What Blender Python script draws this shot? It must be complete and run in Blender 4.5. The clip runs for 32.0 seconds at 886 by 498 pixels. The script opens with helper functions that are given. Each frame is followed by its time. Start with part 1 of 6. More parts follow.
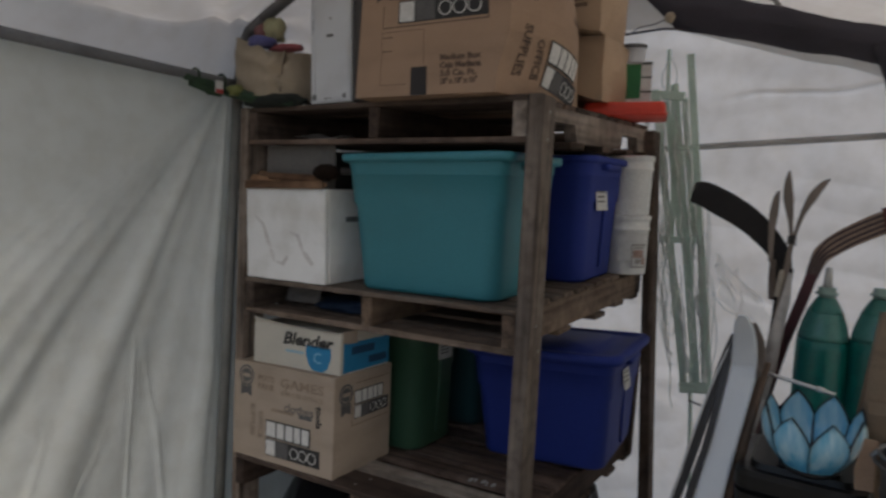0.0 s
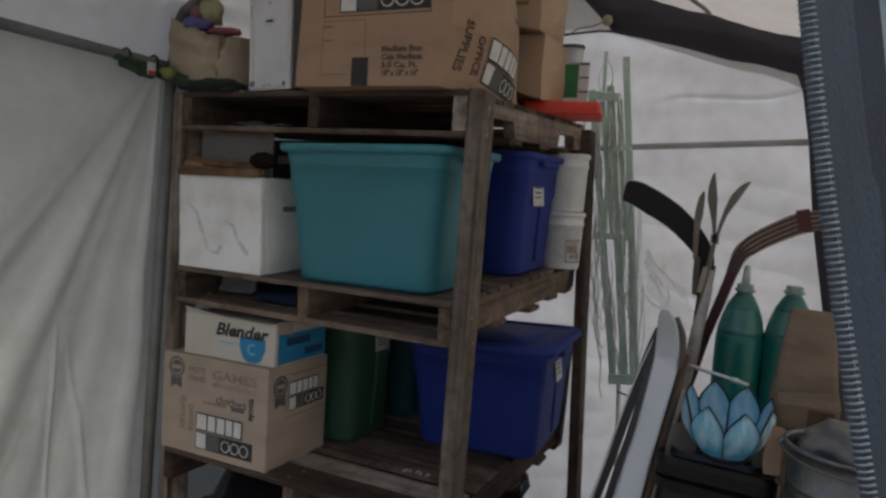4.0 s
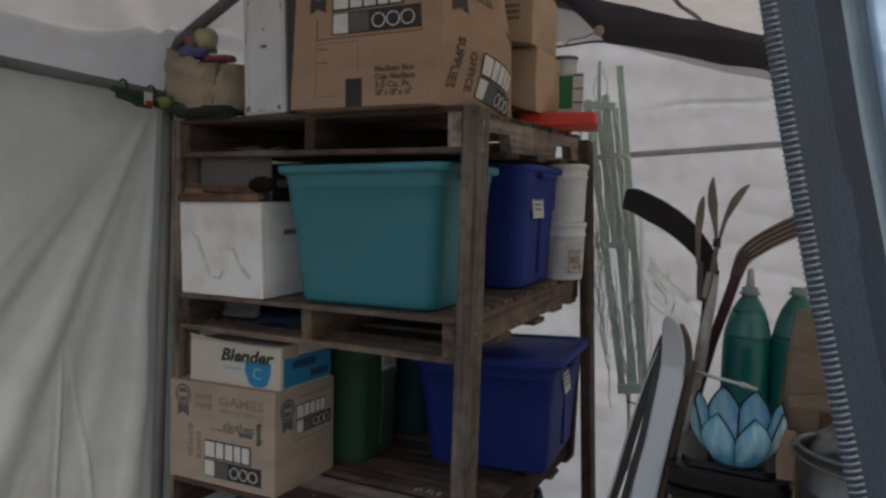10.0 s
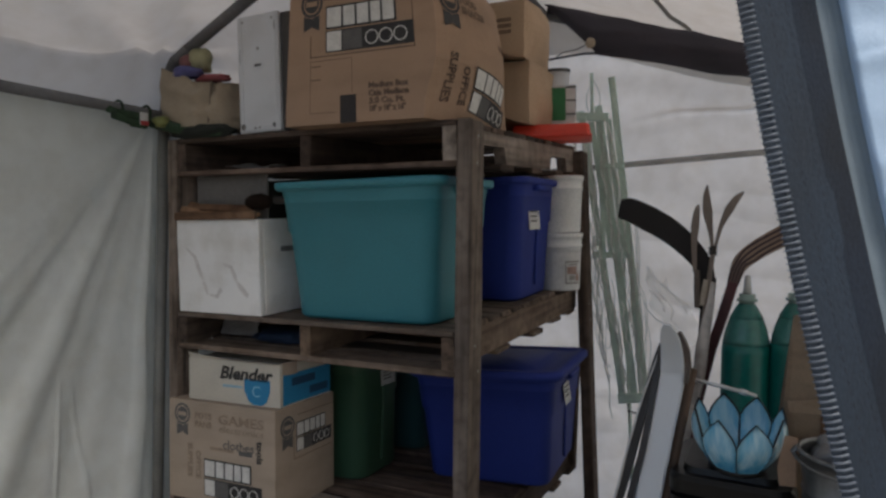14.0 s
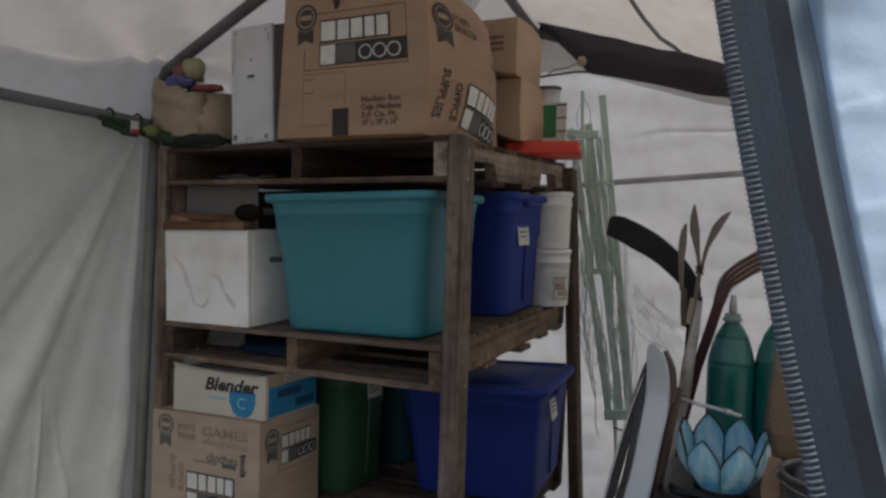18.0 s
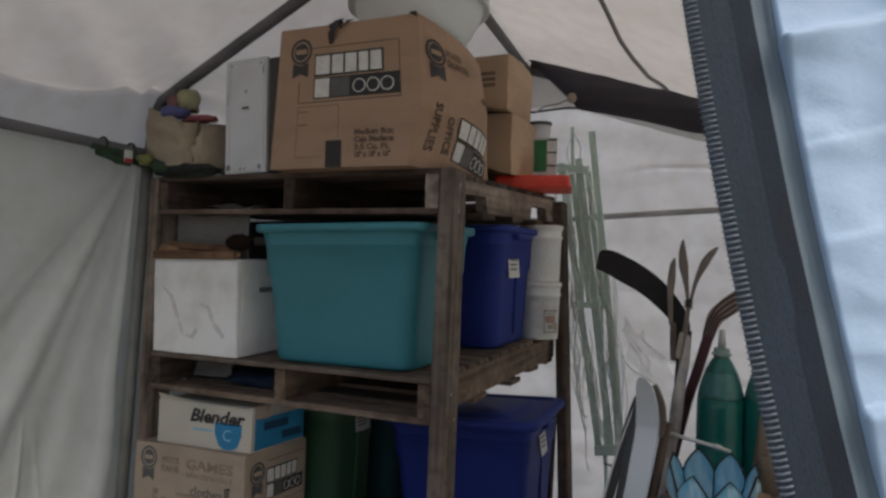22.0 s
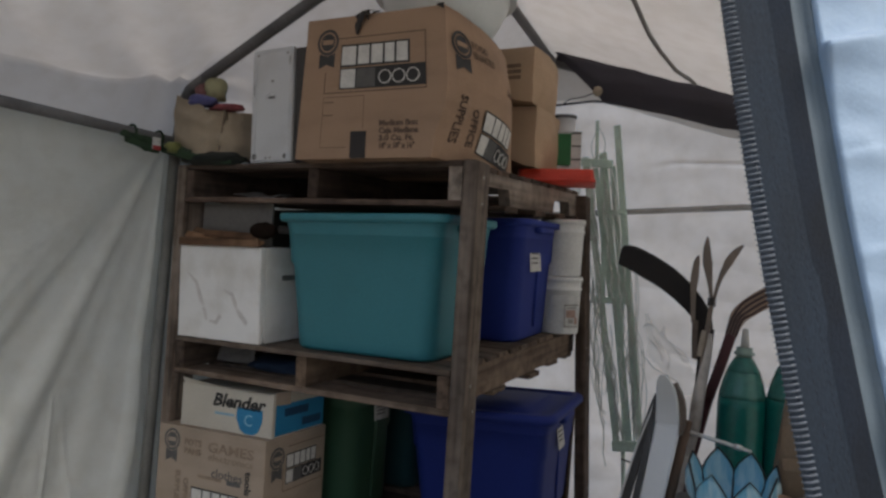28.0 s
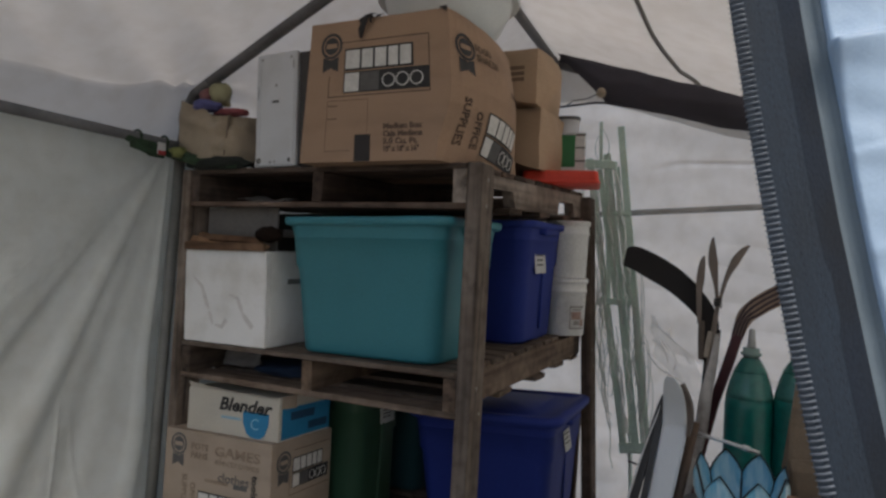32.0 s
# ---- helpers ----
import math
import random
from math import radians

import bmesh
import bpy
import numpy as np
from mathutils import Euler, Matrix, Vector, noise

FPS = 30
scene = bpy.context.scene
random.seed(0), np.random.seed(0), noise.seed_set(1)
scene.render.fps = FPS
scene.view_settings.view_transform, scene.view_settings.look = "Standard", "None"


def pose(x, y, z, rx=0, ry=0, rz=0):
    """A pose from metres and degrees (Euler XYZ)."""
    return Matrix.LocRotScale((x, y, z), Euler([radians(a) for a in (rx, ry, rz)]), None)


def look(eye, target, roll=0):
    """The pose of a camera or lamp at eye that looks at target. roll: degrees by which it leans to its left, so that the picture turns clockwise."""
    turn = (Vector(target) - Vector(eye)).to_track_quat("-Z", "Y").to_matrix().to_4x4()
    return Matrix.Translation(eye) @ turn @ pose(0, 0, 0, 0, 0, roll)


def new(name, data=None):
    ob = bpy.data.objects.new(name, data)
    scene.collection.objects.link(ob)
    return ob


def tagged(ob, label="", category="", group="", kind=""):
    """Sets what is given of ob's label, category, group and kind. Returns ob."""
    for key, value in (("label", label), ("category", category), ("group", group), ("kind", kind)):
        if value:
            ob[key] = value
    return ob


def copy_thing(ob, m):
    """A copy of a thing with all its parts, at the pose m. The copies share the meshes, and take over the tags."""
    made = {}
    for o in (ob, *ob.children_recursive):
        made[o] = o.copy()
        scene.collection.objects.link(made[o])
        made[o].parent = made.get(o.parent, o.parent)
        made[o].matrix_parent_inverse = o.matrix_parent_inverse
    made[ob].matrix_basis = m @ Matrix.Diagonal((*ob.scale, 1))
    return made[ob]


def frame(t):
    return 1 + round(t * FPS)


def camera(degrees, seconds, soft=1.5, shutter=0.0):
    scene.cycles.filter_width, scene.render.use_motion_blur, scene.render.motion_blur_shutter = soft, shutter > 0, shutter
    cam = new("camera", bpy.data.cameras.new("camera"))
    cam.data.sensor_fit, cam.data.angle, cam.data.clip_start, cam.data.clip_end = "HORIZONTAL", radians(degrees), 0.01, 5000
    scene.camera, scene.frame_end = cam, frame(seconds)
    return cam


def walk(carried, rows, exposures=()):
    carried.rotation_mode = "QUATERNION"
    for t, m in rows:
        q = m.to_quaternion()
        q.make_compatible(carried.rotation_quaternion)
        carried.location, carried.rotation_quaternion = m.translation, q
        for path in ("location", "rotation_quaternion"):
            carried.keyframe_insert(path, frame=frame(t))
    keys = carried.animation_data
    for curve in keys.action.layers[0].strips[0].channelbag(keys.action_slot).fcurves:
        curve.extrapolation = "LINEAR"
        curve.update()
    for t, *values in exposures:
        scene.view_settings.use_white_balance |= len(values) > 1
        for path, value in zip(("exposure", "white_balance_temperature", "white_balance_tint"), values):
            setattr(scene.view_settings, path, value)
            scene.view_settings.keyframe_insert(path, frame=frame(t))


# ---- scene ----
cam = camera(69.84, 32.0, soft=2.65, shutter=0.5)
PATH = [
    (0.0, 0.6907, -1.4690, 1.2438, 85.607, -2.813, 32.184),
    (0.5, 0.7126, -1.4672, 1.2574, 85.786, -2.026, 27.867),
    (1.0, 0.7173, -1.4742, 1.2561, 85.707, -2.327, 25.227),
    (1.5, 0.7162, -1.4721, 1.2498, 85.545, -2.748, 24.026),
    (2.0, 0.7096, -1.4756, 1.2474, 85.431, -3.377, 25.271),
    (2.5, 0.7147, -1.4748, 1.2483, 85.325, -4.022, 25.504),
    (3.0, 0.7101, -1.4710, 1.2457, 85.180, -4.079, 25.874),
    (3.5, 0.7040, -1.4748, 1.2460, 85.307, -4.363, 26.684),
    (5.5, 0.6994, -1.4696, 1.2435, 84.896, -3.932, 27.313),
    (6.0, 0.7009, -1.4648, 1.2465, 85.030, -3.181, 27.108),
    (6.5, 0.7063, -1.4626, 1.2460, 85.132, -2.673, 26.695),
    (7.0, 0.7136, -1.4677, 1.2505, 85.516, -2.184, 26.272),
    (7.5, 0.7136, -1.4670, 1.2482, 85.829, -2.211, 26.032),
    (8.0, 0.7123, -1.4675, 1.2447, 86.137, -2.395, 25.970),
    (8.5, 0.7088, -1.4707, 1.2426, 86.254, -2.432, 25.871),
    (9.0, 0.7095, -1.4687, 1.2477, 86.129, -2.119, 26.476),
    (9.5, 0.7081, -1.4683, 1.2492, 86.331, -2.032, 27.023),
    (10.0, 0.7098, -1.4683, 1.2470, 86.651, -1.829, 27.164),
    (10.5, 0.7066, -1.4672, 1.2487, 86.764, -1.977, 27.041),
    (11.0, 0.7065, -1.4685, 1.2478, 86.995, -2.075, 27.074),
    (11.5, 0.7038, -1.4699, 1.2477, 87.153, -2.001, 26.970),
    (12.0, 0.7082, -1.4671, 1.2481, 87.212, -1.255, 26.987),
    (12.5, 0.7099, -1.4677, 1.2485, 87.226, -0.811, 26.890),
    (13.0, 0.7103, -1.4700, 1.2468, 87.346, -0.738, 26.920),
    (13.5, 0.7095, -1.4700, 1.2462, 87.506, -0.729, 26.876),
    (14.0, 0.7127, -1.4717, 1.2466, 87.871, -0.636, 26.873),
    (14.5, 0.7197, -1.4683, 1.2496, 87.877, -0.457, 26.846),
    (16.5, 0.7175, -1.4719, 1.2478, 88.203, -0.722, 26.398),
    (17.0, 0.7180, -1.4726, 1.2479, 88.329, -1.465, 26.079),
    (17.5, 0.7200, -1.4735, 1.2518, 88.722, -1.355, 25.912),
    (18.0, 0.7138, -1.4757, 1.2546, 88.956, -1.727, 25.918),
    (18.5, 0.7150, -1.4861, 1.2547, 89.321, 0.490, 26.623),
    (19.0, 0.7044, -1.4865, 1.2622, 89.767, -0.603, 28.316),
    (19.5, 0.7184, -1.4832, 1.2629, 90.859, -0.858, 26.848),
    (20.0, 0.7172, -1.4863, 1.2605, 91.560, -0.929, 24.738),
    (20.5, 0.7254, -1.4861, 1.2574, 91.923, -1.324, 24.294),
    (21.0, 0.7259, -1.4817, 1.2576, 91.893, -1.389, 24.021),
    (21.5, 0.7191, -1.4834, 1.2578, 91.954, -1.791, 24.633),
    (22.0, 0.7182, -1.4804, 1.2529, 91.909, -2.328, 25.122),
    (22.5, 0.7176, -1.4773, 1.2555, 91.625, -2.570, 25.386),
    (23.0, 0.7178, -1.4811, 1.2609, 91.398, -2.822, 25.533),
    (23.5, 0.7165, -1.4824, 1.2586, 91.503, -2.948, 25.870),
    (24.0, 0.7180, -1.4882, 1.2596, 91.589, -3.017, 26.242),
    (24.5, 0.7179, -1.4871, 1.2583, 91.714, -2.803, 26.555),
    (25.0, 0.7153, -1.4859, 1.2551, 91.668, -2.873, 26.657),
    (25.5, 0.7146, -1.4813, 1.2542, 91.459, -2.992, 26.678),
    (27.5, 0.7175, -1.4856, 1.2558, 91.090, -3.433, 27.038),
    (28.0, 0.7155, -1.4858, 1.2561, 91.004, -3.568, 26.924),
    (28.5, 0.7167, -1.4849, 1.2539, 90.963, -3.547, 27.092),
    (29.0, 0.7137, -1.4854, 1.2539, 91.078, -3.656, 27.089),
    (29.5, 0.7098, -1.4852, 1.2537, 91.028, -3.651, 27.232),
    (30.0, 0.7103, -1.4855, 1.2536, 91.026, -3.637, 27.346),
    (30.5, 0.7120, -1.4862, 1.2516, 91.117, -3.725, 27.362),
    (31.0, 0.7143, -1.4869, 1.2527, 91.192, -3.507, 27.421),
    (31.5, 0.7143, -1.4859, 1.2541, 91.276, -3.270, 27.398),
    (32.0, 0.7138, -1.4866, 1.2550, 91.237, -3.134, 27.314),
]
EXPOSURES = [(0.0, 0.43, 6740, 6), (32.0, 0.43, 6740, 6)]
walk(cam, [(t, pose(*p)) for t, *p in PATH], EXPOSURES)

# ---- world and light: an overcast day, light through the pale tarp and the open door ----
world = bpy.data.worlds.new("overcast_sky")
scene.world = world
world.use_nodes = True
wn = world.node_tree.nodes
sky = wn.new("ShaderNodeTexSky")
sky.sky_type, sky.sun_disc = "NISHITA", False
sky.sun_elevation, sky.sun_rotation = radians(59), radians(111)
sky.air_density, sky.dust_density = 0.8, 4.0
wn["Background"].inputs["Strength"].default_value = 0.15
world.node_tree.links.new(sky.outputs[0], wn["Background"].inputs["Color"])
sun = new("sun", bpy.data.lights.new("sun", "SUN"))
sun.data.energy, sun.data.angle, sun.data.color = 1.2, radians(70), (0.99, 0.968, 0.94)
sun.matrix_world = look((1.88, -0.72, 3.4), (0, 0, 0))


# ---- materials ----
def node_mat(name):
    m = bpy.data.materials.new(name)
    m.use_nodes = True
    nt = m.node_tree
    return m, nt, nt.nodes, nt.links, nt.nodes["Principled BSDF"]


def ramp(nodes, stops):
    r = nodes.new("ShaderNodeValToRGB")
    e = r.color_ramp.elements
    while len(e) < len(stops):
        e.new(0.5)
    for el, (p, col) in zip(e, stops):
        el.position, el.color = p, (*col, 1)
    return r


def mix(nodes, links, fac, a, b, kind="MIX"):
    n = nodes.new("ShaderNodeMix")
    n.data_type, n.blend_type = "RGBA", kind
    for sock, v in ((n.inputs[0], fac), (n.inputs[6], a), (n.inputs[7], b)):
        if hasattr(v, "is_output"):
            links.new(v, sock)
        elif isinstance(v, tuple):
            sock.default_value = (*v, 1)
        else:
            sock.default_value = v
    return n.outputs[2]


def noise_tex(nodes, links, scale, detail=4, stretch=None, offset=None):
    tc = nodes.new("ShaderNodeTexCoord")
    src = tc.outputs["Object"]
    if stretch or offset:
        mp = nodes.new("ShaderNodeMapping")
        links.new(src, mp.inputs[0])
        if stretch:
            mp.inputs["Scale"].default_value = stretch
        if offset:
            links.new(offset, mp.inputs["Location"])
        src = mp.outputs[0]
    n = nodes.new("ShaderNodeTexNoise")
    n.inputs["Scale"].default_value, n.inputs["Detail"].default_value = scale, detail
    links.new(src, n.inputs["Vector"])
    return n.outputs["Fac"]


def surface(name, col, rough=0.6, vary=0.25, scale=6, fine=80, bump=0.15, metal=0.0, stain=None, stretch=None, spec=0.5, coat=0.0, grain=0.14):
    """A surface with broad stains, fine grain and a fine relief."""
    m, nt, nodes, links, b = node_mat(name)
    big = noise_tex(nodes, links, scale, 5, stretch)
    small = noise_tex(nodes, links, fine, 3, stretch)
    dark = tuple(v * (1 - vary) for v in col) if stain is None else stain
    light = tuple(min(1, v * (1 + vary * 0.4)) for v in col)
    r = ramp(nodes, [(0.3, dark), (0.52, col), (0.75, light)])
    links.new(big, r.inputs[0])
    gr = ramp(nodes, [(0.3, (1 - grain,) * 3), (0.7, (1 + 0.36 * grain,) * 3)])
    links.new(small, gr.inputs[0])
    links.new(mix(nodes, links, 1.0, r.outputs[0], gr.outputs[0], "MULTIPLY"), b.inputs["Base Color"])
    rr = nodes.new("ShaderNodeMapRange")
    rr.inputs["To Min"].default_value, rr.inputs["To Max"].default_value = max(0.03, rough - 0.1), min(1, rough + 0.12)
    links.new(big, rr.inputs["Value"])
    links.new(rr.outputs[0], b.inputs["Roughness"])
    b.inputs["Metallic"].default_value = metal
    b.inputs["Specular IOR Level"].default_value = spec
    b.inputs["Coat Weight"].default_value = coat
    if bump:
        bp = nodes.new("ShaderNodeBump")
        bp.inputs["Strength"].default_value, bp.inputs["Distance"].default_value = bump, 0.004
        links.new(small, bp.inputs["Height"])
        links.new(bp.outputs[0], b.inputs["Normal"])
    return m


def wood(name, col, dark, rough=0.85, along=(2.0, 40.0, 40.0)):
    """Weathered sawn wood with grain along x, each board its own tone."""
    m, nt, nodes, links, b = node_mat(name)
    oi = nodes.new("ShaderNodeObjectInfo")
    mul = nodes.new("ShaderNodeMath")
    mul.operation = "MULTIPLY"
    mul.inputs[1].default_value = 37.0
    links.new(oi.outputs["Random"], mul.inputs[0])
    off = nodes.new("ShaderNodeCombineXYZ")
    for k in range(3):
        links.new(mul.outputs[0], off.inputs[k])
    grain = noise_tex(nodes, links, 1.0, 6, along, off.outputs[0])
    blot = noise_tex(nodes, links, 5.0, 4, None, off.outputs[0])
    r = ramp(nodes, [(0.25, dark), (0.5, col), (0.75, tuple(v * 1.35 for v in col))])
    links.new(grain, r.inputs[0])
    st = ramp(nodes, [(0.35, (0.55, 0.5, 0.47)), (0.6, (1, 1, 1))])
    links.new(blot, st.inputs[0])
    c1 = mix(nodes, links, 0.8, r.outputs[0], st.outputs[0], "MULTIPLY")
    speck = ramp(nodes, [(0.32, (0.62, 0.6, 0.58)), (0.5, (1, 1, 1)), (0.72, (1.22, 1.2, 1.18))])
    links.new(noise_tex(nodes, links, 26.0, 5, None, off.outputs[0]), speck.inputs[0])
    c1 = mix(nodes, links, 0.8, c1, speck.outputs[0], "MULTIPLY")
    tone = ramp(nodes, [(0.0, (0.55, 0.5, 0.47)), (0.5, (1, 1, 1)), (1.0, (1.7, 1.64, 1.56))])
    links.new(oi.outputs["Random"], tone.inputs[0])
    links.new(mix(nodes, links, 1.0, c1, tone.outputs[0], "MULTIPLY"), b.inputs["Base Color"])
    b.inputs["Roughness"].default_value = rough
    b.inputs["Specular IOR Level"].default_value = 0.25
    bp = nodes.new("ShaderNodeBump")
    bp.inputs["Strength"].default_value, bp.inputs["Distance"].default_value = 0.5, 0.003
    links.new(grain, bp.inputs["Height"])
    links.new(bp.outputs[0], b.inputs["Normal"])
    return m


def tarp(name, col, through_col, share=0.45, weave=700.0, rough=0.45, crease=0.25, size=26.0):
    """Woven plastic sheet that lets part of the daylight through."""
    m, nt, nodes, links, b = node_mat(name)
    big = noise_tex(nodes, links, 2.2, 5)
    mid = noise_tex(nodes, links, 14.0, 5)
    r = ramp(nodes, [(0.3, tuple(v * 0.86 for v in col)), (0.6, col)])
    links.new(big, r.inputs[0])
    g = ramp(nodes, [(0.35, (0.93, 0.92, 0.9)), (0.6, (1, 1, 1))])
    links.new(mid, g.inputs[0])
    c1 = mix(nodes, links, 1.0, r.outputs[0], g.outputs[0], "MULTIPLY")
    links.new(c1, b.inputs["Base Color"])
    b.inputs["Roughness"].default_value = rough
    b.inputs["Specular IOR Level"].default_value = 0.35
    tc = nodes.new("ShaderNodeTexCoord")
    wv = nodes.new("ShaderNodeTexChecker")
    wv.inputs["Scale"].default_value = weave
    links.new(tc.outputs["Object"], wv.inputs["Vector"])
    crinkle = noise_tex(nodes, links, size, 6)
    add = nodes.new("ShaderNodeMath")
    add.operation = "MULTIPLY_ADD"
    add.inputs[1].default_value = 0.12
    links.new(wv.outputs["Fac"], add.inputs[0])
    links.new(crinkle, add.inputs[2])
    bp = nodes.new("ShaderNodeBump")
    bp.inputs["Strength"].default_value, bp.inputs["Distance"].default_value = crease, 0.006 * 26.0 / size
    links.new(add.outputs[0], bp.inputs["Height"])
    links.new(bp.outputs[0], b.inputs["Normal"])
    tl = nodes.new("ShaderNodeBsdfTranslucent")
    links.new(mix(nodes, links, 1.0, c1, through_col, "MULTIPLY"), tl.inputs["Color"])
    ms = nodes.new("ShaderNodeMixShader")
    ms.inputs[0].default_value = share
    links.new(b.outputs[0], ms.inputs[1])
    links.new(tl.outputs[0], ms.inputs[2])
    links.new(ms.outputs[0], nodes["Material Output"].inputs["Surface"])
    return m


# Copies of one tarp; colour and share set how bright each wall looks.
M_TARP = tarp("white_tarp", (0.735, 0.735, 0.682), (0.90, 0.96, 0.94), 0.135, crease=0.6)
M_ROOF = tarp("roof_tarp", (0.735, 0.722, 0.698), (0.86, 0.825, 0.815), 0.32)
M_BACK = tarp("bright_end_wall_tarp", (0.95, 0.90, 0.845), (1.0, 0.955, 0.91), 0.90)
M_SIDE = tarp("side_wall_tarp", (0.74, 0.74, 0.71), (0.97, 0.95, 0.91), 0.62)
M_FLAP = tarp("flap_tarp", (0.46, 0.605, 0.775), (0.80, 0.92, 1.0), 0.10, 900.0, 0.36, 0.5, 30.0)
M_STEEL = surface("painted_steel_tube", (0.15, 0.148, 0.15), 0.75, 0.3, 9, 120, 0.1, 0.0, spec=0.3)
M_WOOD = wood("weathered_pallet_wood", (0.138, 0.108, 0.086), (0.042, 0.031, 0.025))
M_WOOD_GREY = wood("bleached_pallet_wood", (0.26, 0.23, 0.20), (0.10, 0.085, 0.07))
M_WOOD_TAN = wood("tan_block_wood", (0.24, 0.175, 0.125), (0.11, 0.08, 0.06), along=(40.0, 2.0, 40.0))
# Darker copies of the pallet and post wood.
M_WOOD_DARK = wood("dark_pallet_wood", (0.105, 0.077, 0.062), (0.037, 0.027, 0.022))
M_WOODY_DARK = wood("dark_wood_along_depth", (0.105, 0.077, 0.062), (0.037, 0.027, 0.022), along=(40.0, 2.0, 40.0))
M_WOODY_GREY = wood("grey_wood_along_depth", (0.165, 0.142, 0.125), (0.07, 0.058, 0.05), along=(40.0, 2.0, 40.0))
M_POST_DARK = wood("dark_post_wood", (0.11, 0.082, 0.066), (0.035, 0.025, 0.02), along=(40.0, 40.0, 2.0))
M_WOODY = wood("weathered_wood_along_depth", (0.112, 0.086, 0.068), (0.036, 0.026, 0.021), along=(40.0, 2.0, 40.0))
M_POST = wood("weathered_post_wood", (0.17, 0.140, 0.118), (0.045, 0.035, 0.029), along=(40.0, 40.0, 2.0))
M_CARD = surface("brown_cardboard", (0.378, 0.25, 0.168), 0.8, 0.15, 5, 220, 0.12, stretch=(1, 1, 3), spec=0.25)
M_CARD_PALE = surface("faded_cardboard", (0.41, 0.325, 0.25), 0.8, 0.15, 5, 220, 0.12, stretch=(1, 1, 3), spec=0.25)
M_INK = surface("printed_dark_ink", (0.03, 0.028, 0.027), 0.7, 0.3, 40, 200, 0.0)
M_INK_PALE = surface("pale_brown_ink", (0.20, 0.13, 0.085), 0.75, 0.25, 30, 200, 0.0)
M_WHITE_INK = surface("printed_white_ink", (0.66, 0.64, 0.60), 0.7, 0.15, 30, 200, 0.0)
M_GREY_INK = surface("printed_grey_ink", (0.11, 0.105, 0.10), 0.7, 0.2, 30, 200, 0.0)
M_TEAL = surface("teal_plastic", (0.044, 0.228, 0.272), 0.45, 0.12, 3, 300, 0.06)
M_BLUE = surface("royal_blue_plastic", (0.024, 0.043, 0.235), 0.62, 0.15, 3, 300, 0.06, spec=0.2)
M_GREEN = surface("dark_green_plastic", (0.030, 0.080, 0.045), 0.5, 0.2, 3, 300, 0.06)
M_FOAM = surface("white_foam", (0.88, 0.86, 0.825), 0.8, 0.08, 7, 160, 0.06, stain=(0.72, 0.69, 0.63), grain=0.04)
M_GROUND = surface("packed_earth", (0.14, 0.11, 0.08), 0.95, 0.4, 1.2, 40, 0.8)
# Unseen outer ground, its tone picked for the light it bounces inside.
M_OUTER_GROUND = surface("bounce_toned_ground", (0.22, 0.205, 0.185), 0.95, 0.3, 0.7, 30, 0.8)


# ---- helpers for building ----
def part(name, bm, material, parent=None, label="", smooth=False):
    me = bpy.data.meshes.new(name)
    bm.normal_update()
    if smooth:
        for fc in bm.faces:
            fc.smooth = True
    bm.to_mesh(me)
    bm.free()
    me.materials.append(material)
    ob = new(name, me)
    if parent is not None:
        ob.parent = parent
    if label:
        ob["label"] = label
    return ob


def thing(name, label, category, m=None, group="", kind=""):
    e = new(name)
    e.empty_display_size = 0.05
    if m is not None:
        e.matrix_basis = m
    return tagged(e, label, category, group, kind)


def box(x0, x1, y0, y1, z0, z1, bevel=0.0, segs=1, bm=None):
    own = bm is None
    bm = bm or bmesh.new()
    vs = [bm.verts.new((x, y, z)) for x in (x0, x1) for y in (y0, y1) for z in (z0, z1)]
    fs = [bm.faces.new([vs[i] for i in q]) for q in ((0, 1, 3, 2), (4, 6, 7, 5), (0, 4, 5, 1), (2, 3, 7, 6), (0, 2, 6, 4), (1, 5, 7, 3))]
    if bevel:
        es = list({e for fc in fs for e in fc.edges})
        bmesh.ops.bevel(bm, geom=es, offset=bevel, segments=segs, affect="EDGES", profile=0.6)
    return bm


def tube(points, radius, sides=10, bm=None, cap=True, radii=None):
    """A round bar along a line of points."""
    bm = bm or bmesh.new()
    pts = [Vector(p) for p in points]
    rings, side = [], None
    for i, p in enumerate(pts):
        d = (pts[min(i + 1, len(pts) - 1)] - pts[max(i - 1, 0)]).normalized()
        if side is None:
            side = d.orthogonal().normalized()
        side = (side - d * side.dot(d)).normalized()
        up = d.cross(side)
        r = radii[i] if radii else radius
        rings.append([bm.verts.new(p + (side * math.cos(a) + up * math.sin(a)) * r) for a in (2 * math.pi * k / sides for k in range(sides))])
    for a, b in zip(rings, rings[1:]):
        for k in range(sides):
            bm.faces.new((a[k], a[(k + 1) % sides], b[(k + 1) % sides], b[k]))
    if cap:
        bm.faces.new(list(reversed(rings[0])))
        bm.faces.new(rings[-1])
    return bm


def lathe(profile, sides=28, bm=None, closed=False):
    """A turned shape from (radius, height) pairs."""
    bm = bm or bmesh.new()
    rings = [[bm.verts.new((r * math.cos(2 * math.pi * k / sides), r * math.sin(2 * math.pi * k / sides), z)) for k in range(sides)] for r, z in profile]
    for a, b in zip(rings, rings[1:]):
        for k in range(sides):
            bm.faces.new((a[k], a[(k + 1) % sides], b[(k + 1) % sides], b[k]))
    bm.faces.new(list(reversed(rings[0])))
    if closed:
        bm.faces.new(rings[-1])
    return bm


